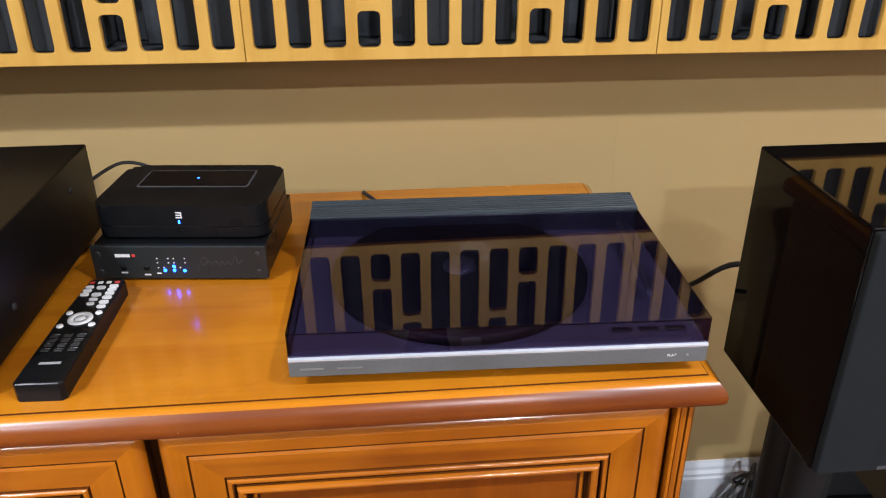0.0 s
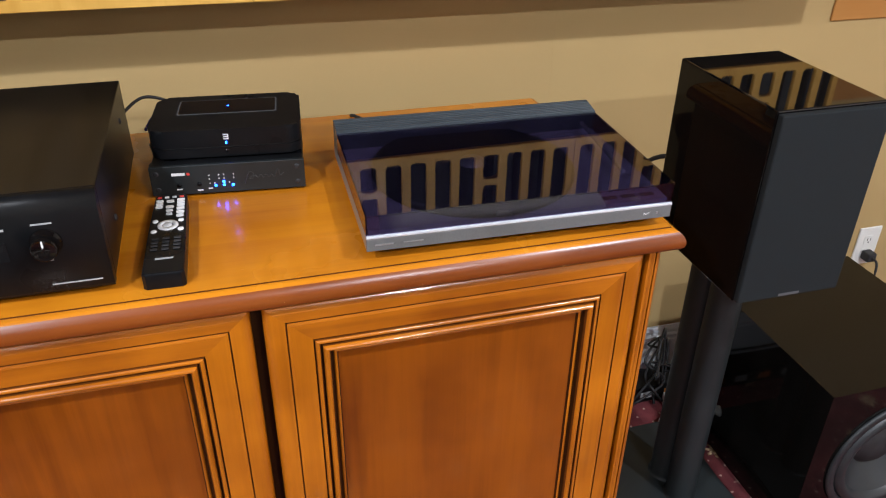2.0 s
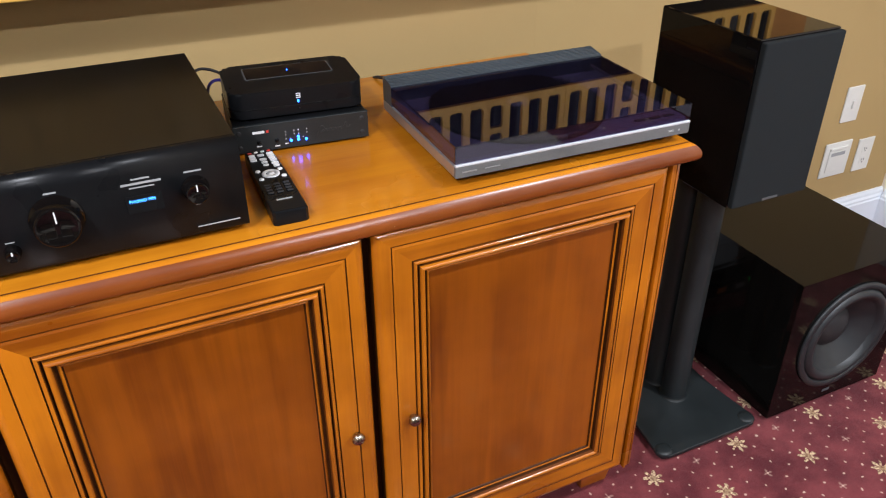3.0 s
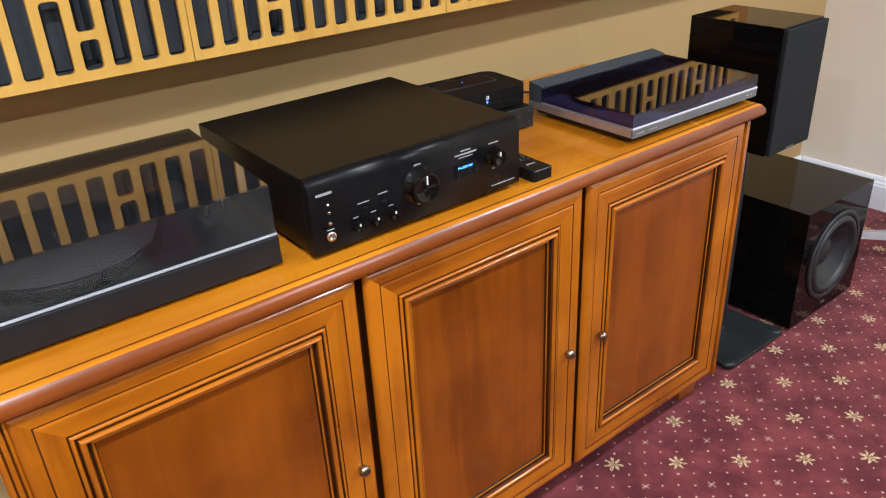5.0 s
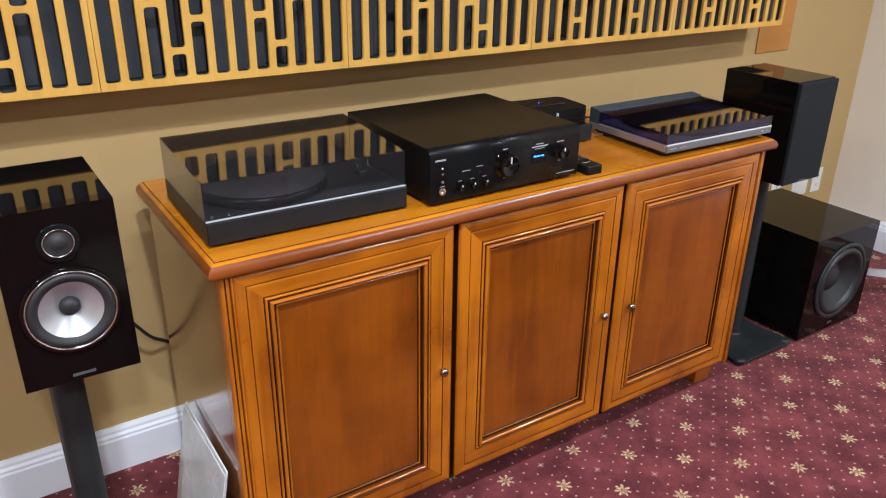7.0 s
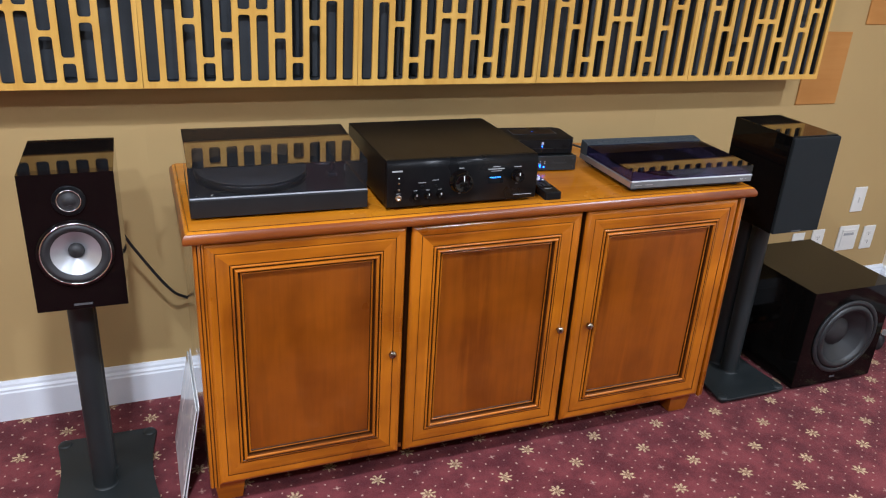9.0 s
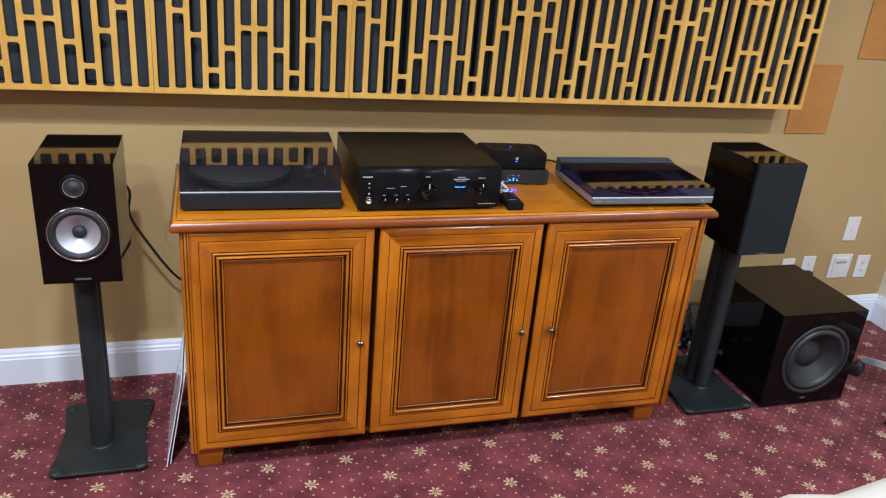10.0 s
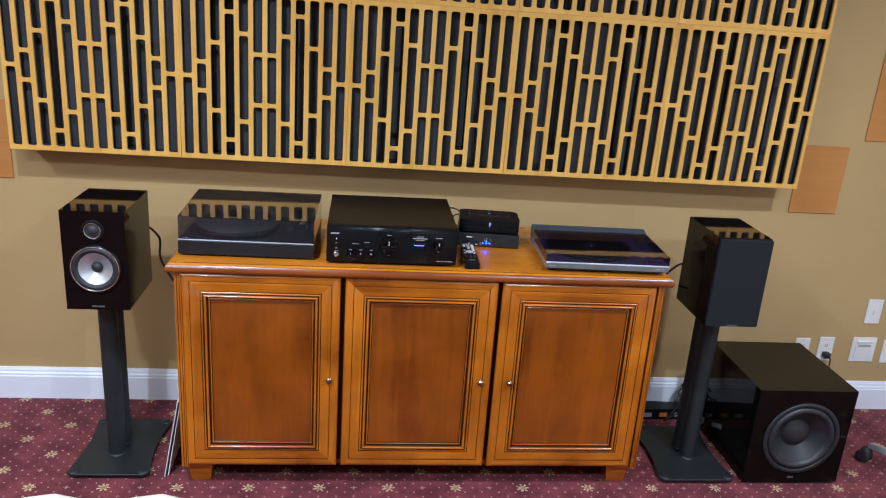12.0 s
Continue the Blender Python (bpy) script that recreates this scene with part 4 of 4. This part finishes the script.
def baffle(w, z0, z1, cx, cz, r, y0, y1, n=64):
    """A front board with a round opening."""
    outer = []
    for i in range(n):
        a = 2 * math.pi * i / n
        c, q = math.cos(a), math.sin(a)
        k = min((w / 2 - cx if c > 0 else w / 2 + cx) / max(abs(c), 1e-9), (z1 - cz if q > 0 else cz - z0) / max(abs(q), 1e-9))
        outer.append((cx + k * c, cz + k * q))
    for px, pz in ((-w / 2, z0), (w / 2, z0), (w / 2, z1), (-w / 2, z1)):
        i = min(range(n), key=lambda m: (outer[m][0] - px) ** 2 + (outer[m][1] - pz) ** 2)
        outer[i] = (px, pz)
    inner = [(cx + r * math.cos(2 * math.pi * i / n), cz + r * math.sin(2 * math.pi * i / n)) for i in range(n)]
    loops = [[(x, y1, z) for x, z in inner], [(x, y0, z) for x, z in inner], [(x, y0, z) for x, z in outer], [(x, y1, z) for x, z in outer], [(x, y1, z) for x, z in inner]]
    return rings_solid(loops, None, lids=(False, False))


# ---- loudspeakers on stands ----
def speaker_cabinet(x0, x1, y0, y1, z0, z1, label, front=0.0):
    t = thing("loudspeaker", pose((x0 + x1) / 2, y0, z0), label, "loudspeaker", "loudspeakers on stands")
    w, d, h = x1 - x0, y1 - y0, z1 - z0
    bm = box(-w / 2, w / 2, front, d, 0.0, h, 0.0025 if not front else 0.0)
    bm.normal_update()
    for f in bm.faces:
        f.material_index = int(abs(f.normal.x) > 0.9)
    part("cabinet", bm, [GLOSS_BLACK, SIDE_BLACK], t)
    return t, w, d, h


ls, w, d, h = speaker_cabinet(-1.391, -1.193, 0.868, 1.150, 0.658, 0.994, "glossy black loudspeaker with a silver-coned woofer", 0.0302)
part("baffle", baffle(w, 0.0, h, 0.0, 0.143, 0.0725, 0.0, 0.03), FRONT_BLACK, ls)
TY = -0.0005
tw = part("tweeter", lathe([(0.0350, 0.0), (0.0350, 0.004), (0.0335, 0.0055), (0.0268, 0.004), (0.0258, 0.0045)], 44, facing(0, TY, 0.273)), SATIN_BLACK, ls)
part("bright_ring", lathe([(0.0258, 0.003), (0.0258, 0.006), (0.0242, 0.0062), (0.0236, 0.003)], 44, facing(0, TY, 0.273)), CHROME, tw)
part("dome", lathe([(0.0, 0.0095), (0.006, 0.009), (0.011, 0.0065), (0.0145, 0.003), (0.0236, 0.002)], 36, facing(0, TY, 0.273)), RUBBER, tw)
wf = part("woofer", lathe([(0.0835, 0.0), (0.0835, 0.004), (0.081, 0.0065), (0.0765, 0.006)], 56, facing(0, TY, 0.143)), GLOSS_BLACK, ls)
part("bright_ring", lathe([(0.0765, 0.004), (0.0765, 0.0072), (0.0735, 0.0068), (0.0725, 0.003)], 56, facing(0, TY, 0.143)), CHROME, wf)
part("surround", lathe([(0.0725, 0.003), (0.0685, 0.0085), (0.0625, 0.0085), (0.057, 0.003), (0.0540, 0.0010)], 56, facing(0, TY, 0.143)), RUBBER, wf)
part("cone", lathe([(0.0550, 0.0010), (0.047, -0.004), (0.032, -0.013), (0.018, -0.020)], 56, facing(0, TY, 0.143)), CONE_SILVER, wf, "silver cone")
part("dust_cap", lathe([(0.0, -0.004), (0.007, -0.005), (0.013, -0.008), (0.0175, -0.014), (0.0178, -0.021)], 36, facing(0, TY, 0.143)), RUBBER, wf)
bars([(0.0, 0.012, 0.040, 0.0055)], TY, DARK_RIM, ls, "maker_mark")

rs, w, d, h = speaker_cabinet(0.795, 0.991, 0.886, 1.150, 0.648, 0.981, "glossy black loudspeaker with a dark cloth grille")
part("grille", box(-w / 2 + 0.001, w / 2 - 0.001, -0.014, -0.0008, 0.003, h - 0.003, 0.003), GRILLE, rs, "charcoal cloth grille")
part("maker_mark", box(-0.02, 0.02, -0.0146, -0.0140, 0.006, 0.011), DARK_RIM, rs)


def speaker_stand(x, y, top, x0, x1, y0, y1):
    t = thing("speaker_stand", pose(x, y, 0), "charcoal powder-coated steel speaker stand on the carpet", "speaker stand", "speaker stands")
    a, b, c, e = x0 - x, x1 - x, y0 - y, y1 - y
    k = 0.02
    bow = [0.0, 0.007, 0.013, 0.017, 0.018, 0.017, 0.013, 0.007, 0.0]
    right = [(b - v, c + k + (e - c - 2 * k) * i / 8) for i, v in enumerate(bow)]
    left = [(a + v, e - k - (e - c - 2 * k) * i / 8) for i, v in enumerate(bow)]
    plan = [(a + k, c), (b - k, c)] + right + [(b - k, e), (a + k, e)] + left
    part("base_plate", outline_solid(plan, 0.014, 0.022, bevel=0.002), POWDER, t)
    for fx, fy in ((a + 0.022, c + 0.022), (b - 0.022, c + 0.022), (a + 0.022, e - 0.022), (b - 0.022, e - 0.022)):
        part("spike_cap", lathe([(0.0, 0.0265), (0.012, 0.026), (0.018, 0.0245), (0.020, 0.022), (0.020, 0.012), (0.012, 0.004), (0.010, 0.0), (0.0, 0.0)], 22, Matrix.Translation((fx, fy, 0))), POWDER, t)
    for ty in (-0.026, 0.042):
        part("column", lathe([(0.036, 0.0222), (0.033, 0.025), (0.0315, 0.030), (0.0315, top - 0.008)], 40, Matrix.Translation((0, ty, 0))), POWDER, t)
    part("top_plate", outline_solid(round_rect(-0.07, 0.07, -0.085, 0.085, 0.01), top - 0.0078, top - 0.0005), POWDER, t)


speaker_stand(-1.315, 1.045, 0.658, -1.452, -1.168, 0.872, 1.252)
speaker_stand(0.893, 1.045, 0.648, 0.724, 1.020, 0.850, 1.235)

# ---- subwoofer ----
sb = thing("subwoofer", pose(1.2415, 0.853, 0), "glossy black cube subwoofer with exposed driver on carpet", "subwoofer")
part("cabinet", box(-0.193, 0.193, 0.0602, 0.425, 0.012, 0.407), GLOSS_TOP, sb)
part("baffle", baffle(0.386, 0.012, 0.407, 0.006, 0.206, 0.134, 0.0, 0.06), GLOSS_TOP, sb)
for fx in (-0.15, 0.15):
    for fy in (0.05, 0.37):
        part("foot", lathe([(0.0, 0.0), (0.02, 0.0), (0.022, 0.0118), (0.0, 0.0118)], 20, Matrix.Translation((fx, fy, 0))), RUBBER, sb)
C = facing(0.006, -0.0005, 0.206)
dr = part("driver_ring", lathe([(0.150, 0.0), (0.151, 0.004), (0.148, 0.007), (0.136, 0.007), (0.133, 0.003), (0.133, -0.01)], 64, C), RING_GREY, sb)
part("surround", lathe([(0.1335, -0.004), (0.129, 0.007), (0.120, 0.012), (0.110, 0.008), (0.104, -0.004)], 64, C), RING_GREY, dr)
part("cone", lathe([(0.1045, -0.004), (0.098, -0.009), (0.056, -0.040)], 64, C), RING_GREY, dr)
part("dust_cap", lathe([(0.0, -0.020), (0.022, -0.022), (0.042, -0.029), (0.056, -0.040)], 48, C), RUBBER, dr)
part("maker_mark", box(-0.012, 0.012, -0.0008, 0.0, 0.030, 0.038), DARK_RIM, sb)

# ---- record sleeves leaning on the sideboard ----
for k, (bx, tx, mat) in enumerate(((-1.114, -1.056, SLEEVE), (-1.104, -1.048, WHITE_MARK))):
    ang = math.degrees(math.asin((tx - bx) / 0.315))
    t = thing("record_sleeve", pose(bx, 0.885 + 0.012 * k, 0.0, 0, ang, 0), "pale record sleeve leaning against the sideboard", "record", "leaning record sleeves")
    part("cover", box(-0.0035, 0.0, 0.0, 0.315, 0.001, 0.315, 0.001, 1), mat, t)

# ---- cables ----
def cable(name, pts, r, mat, label):
    return tagged(part(name, tube(pts, r), mat), label, "cable", "cables")


cable("speaker_cable", [(-1.25, 1.149, 0.87), (-1.24, 1.24, 0.845), (-1.205, 1.32, 0.765), (-1.212, 1.355, 0.665), (-1.155, 1.37, 0.545), (-1.085, 1.385, 0.43), (-1.03, 1.43, 0.37), (-0.93, 1.44, 0.30)], 0.0045, RUBBER, "black speaker cable behind the loudspeaker")
cable("speaker_cable", [(0.84, 1.149, 0.79), (0.812, 1.21, 0.765), (0.779, 1.30, 0.675), (0.71, 1.39, 0.62), (0.62, 1.436, 0.58)], 0.0045, RUBBER, "black speaker cable running behind the sideboard")
cable("audio_cable", [(-0.10, 1.245, 0.90), (-0.085, 1.30, 0.905), (-0.06, 1.33, 0.90), (-0.02, 1.31, 0.885), (0.02, 1.292, 0.88)], 0.0028, BLUE_CABLE, "thin blue signal cable behind the amplifier")
cable("audio_cable", [(-0.13, 1.245, 0.93), (-0.10, 1.30, 0.935), (-0.06, 1.32, 0.915), (-0.03, 1.345, 0.868), (-0.02, 1.40, 0.845)], 0.0026, RUBBER, "thin black signal cable behind the amplifier")
cable("audio_cable", [(0.31, 1.135, 0.872), (0.315, 1.165, 0.866), (0.35, 1.20, 0.858), (0.33, 1.23, 0.857), (0.29, 1.27, 0.856), (0.25, 1.34, 0.856), (0.26, 1.41, 0.82)], 0.0032, RUBBER, "black lead behind the flat turntable")
cable("power_cable", [(0.58, 1.425, 0.03), (0.70, 1.428, 0.024), (0.86, 1.43, 0.030), (1.02, 1.425, 0.022), (1.08, 1.40, 0.006)], 0.0035, RUBBER, "thin dark cable along the foot of the baseboard")
t = thing("cable_plug", pose(-0.085, 1.17, TOP), "small black plug lying on the sideboard", "plug")
part("plug_body", box(-0.014, 0.012, -0.012, 0.014, 0.0005, 0.02, 0.004), RUBBER, t)
part("plug_tail", tube([(0.0, 0.013, 0.012), (-0.002, 0.03, 0.02), (-0.01, 0.06, 0.03)], 0.0035), RUBBER, t)

# power strip, adapters and loose cables on the carpet behind the stand
ps = thing("power_strip", pose(0.88, 1.36, 0, 0, 0, 2), "black power strip with orange sockets on the carpet", "power strip")
part("strip_body", box(-0.24, 0.24, -0.035, 0.035, 0.0, 0.05, 0.004), SATIN_BLACK, ps)
for k in range(6):
    part("socket", box(-0.20 + 0.07 * k, -0.165 + 0.07 * k, -0.036, -0.0345, 0.014, 0.034, 0.0), ORANGE_PLASTIC if k % 2 else GREY_MARK, ps)
part("led", box(-0.222, -0.216, -0.036, -0.0345, 0.036, 0.040), GREEN_LED, ps)
for x, y, z, rz in ((0.985, 1.23, 0.0, 25), (1.035, 1.30, 0.0, -15)):
    tagged(part("power_adapter", box(-0.02, 0.02, -0.015, 0.015, 0.0, 0.035, 0.004), WHITE_PLASTIC, at=pose(x, y, z, 0, 0, rz)), "small white power adapter on the carpet", "adapter", "adapters")
rnd = random.Random(4)
for k in range(4):
    x0 = 1.010 + 0.008 * k
    pts = [(x0, 1.33, 0.055)]
    for j in range(5):
        pts.append((x0 + rnd.uniform(-0.045, 0.035), 1.36 + rnd.uniform(-0.07, 0.05), 0.05 + rnd.uniform(0.0, 0.17) * (1 - j / 6)))
    pts.append((x0 + rnd.uniform(-0.12, 0.02), 1.31, 0.008))
    cable("power_cable", pts, 0.0032, RUBBER, "tangled power cable behind the speaker stand")

t = thing("power_plug", pose(1.680, WALL_Y - 0.008, 0.276), "black plug in the wall outlet", "plug")
part("plug_body", box(-0.014, 0.014, -0.03, 0.0, -0.013, 0.013, 0.004), RUBBER, t)
part("plug_tail", tube([(0, -0.028, 0), (0.0, -0.05, -0.01), (-0.01, -0.06, -0.08), (-0.03, -0.05, -0.18), (-0.08, -0.05, -0.262)], 0.0035), RUBBER, t)

# ---- office chair base at the side wall ----
oc = thing("office_chair", pose(1.83, 0.73, 0), "office chair with silver star base and black castors", "office chair")
for k in range(5):
    a = radians(193.5 + 72 * k)
    ca, sa = math.cos(a), math.sin(a)
    bm = bmesh.new()
    for r0, w0, z0, z1 in ((0.03, 0.026, 0.085, 0.125), (0.18, 0.022, 0.082, 0.112), (0.325, 0.016, 0.072, 0.092)):
        for s, z in ((-1, z0), (1, z0), (0.55, z1), (-0.55, z1)):
            bm.verts.new((r0 * ca - s * w0 * sa, r0 * sa + s * w0 * ca, z))
    bm.verts.ensure_lookup_table()
    for q in (0, 4):
        for i in range(4):
            j = (i + 1) % 4
            bm.faces.new([bm.verts[n] for n in (q + i, q + j, q + 4 + j, q + 4 + i)])
    bm.faces.new([bm.verts[n] for n in (3, 2, 1, 0)]), bm.faces.new([bm.verts[n] for n in (8, 9, 10, 11)])
    bmesh.ops.recalc_face_normals(bm, faces=bm.faces)
    bmesh.ops.bevel(bm, geom=list(bm.edges), offset=0.003, segments=2, affect="EDGES")
    leg = part("leg", bm, ALUMINIUM, oc)
    for s in (-1, 1):
        turn = Matrix.Translation((0.335 * ca - s * 0.015 * sa, 0.335 * sa + s * 0.015 * ca, 0.028)) @ Matrix.Rotation(a, 4, "Z") @ Matrix.Rotation(radians(90), 4, "X")
        part("castor_wheel", lathe([(0.0, -0.009), (0.020, -0.009), (0.027, -0.006), (0.028, 0.0), (0.027, 0.006), (0.020, 0.009), (0.0, 0.009)], 24, turn), RUBBER, leg)
    part("castor_hood", lathe([(0.0, 0.070), (0.012, 0.070), (0.022, 0.058), (0.026, 0.040), (0.024, 0.034)], 20, Matrix.Translation((0.33 * ca, 0.33 * sa, 0.0))), RUBBER, leg)
part("hub", lathe([(0.0, 0.145), (0.03, 0.142), (0.038, 0.125), (0.038, 0.075), (0.0, 0.075)], 28), ALUMINIUM, oc)
part("gas_column", lathe([(0.025, 0.145), (0.025, 0.28), (0.0, 0.28)], 24), SATIN_BLACK, oc)


# ---- cream armchairs, seen over their backs ----
def armchair(x, w, y, top):
    t = thing("armchair", pose(x, y, 0), "cream tufted leather armchair facing the sideboard", "armchair", "cream armchairs")
    part("base", box(-w / 2 + 0.03, w / 2 - 0.03, -0.12, 0.44, 0.03, 0.26, 0.03, 3), CREAM_LEATHER, t)
    part("seat_cushion", box(-w / 2 + 0.01, w / 2 - 0.01, 0.02, 0.46, 0.262, 0.42, 0.05, 4), CREAM_LEATHER, t, smooth=True)
    bm = box(-w / 2, w / 2, -0.20, 0.022, 0.262, top, 0.048, 4)
    bmesh.ops.subdivide_edges(bm, edges=[e for e in bm.edges if e.calc_length() > 0.2], cuts=11, use_grid_fill=True)
    for v in bm.verts:
        if v.co.z > 0.6:
            v.co.z += 0.010 * math.sin(v.co.x * 34 + x * 9) + 0.006 * math.sin(v.co.x * 13 + 1.7)
    part("back_cushion", bm, CREAM_LEATHER, t, smooth=True)
    for fx in (-w / 2 + 0.06, w / 2 - 0.06):
        for fy in (-0.08, 0.40):
            part("foot", lathe([(0.0, 0.0), (0.018, 0.0), (0.022, 0.0295), (0.0, 0.0295)], 18, Matrix.Translation((fx, fy, 0))), RUBBER, t)


armchair(-0.845, 0.61, -0.455, 0.902)
armchair(-0.022, 0.62, -0.500, 0.911)
armchair(0.665, 0.61, -0.495, 0.909)
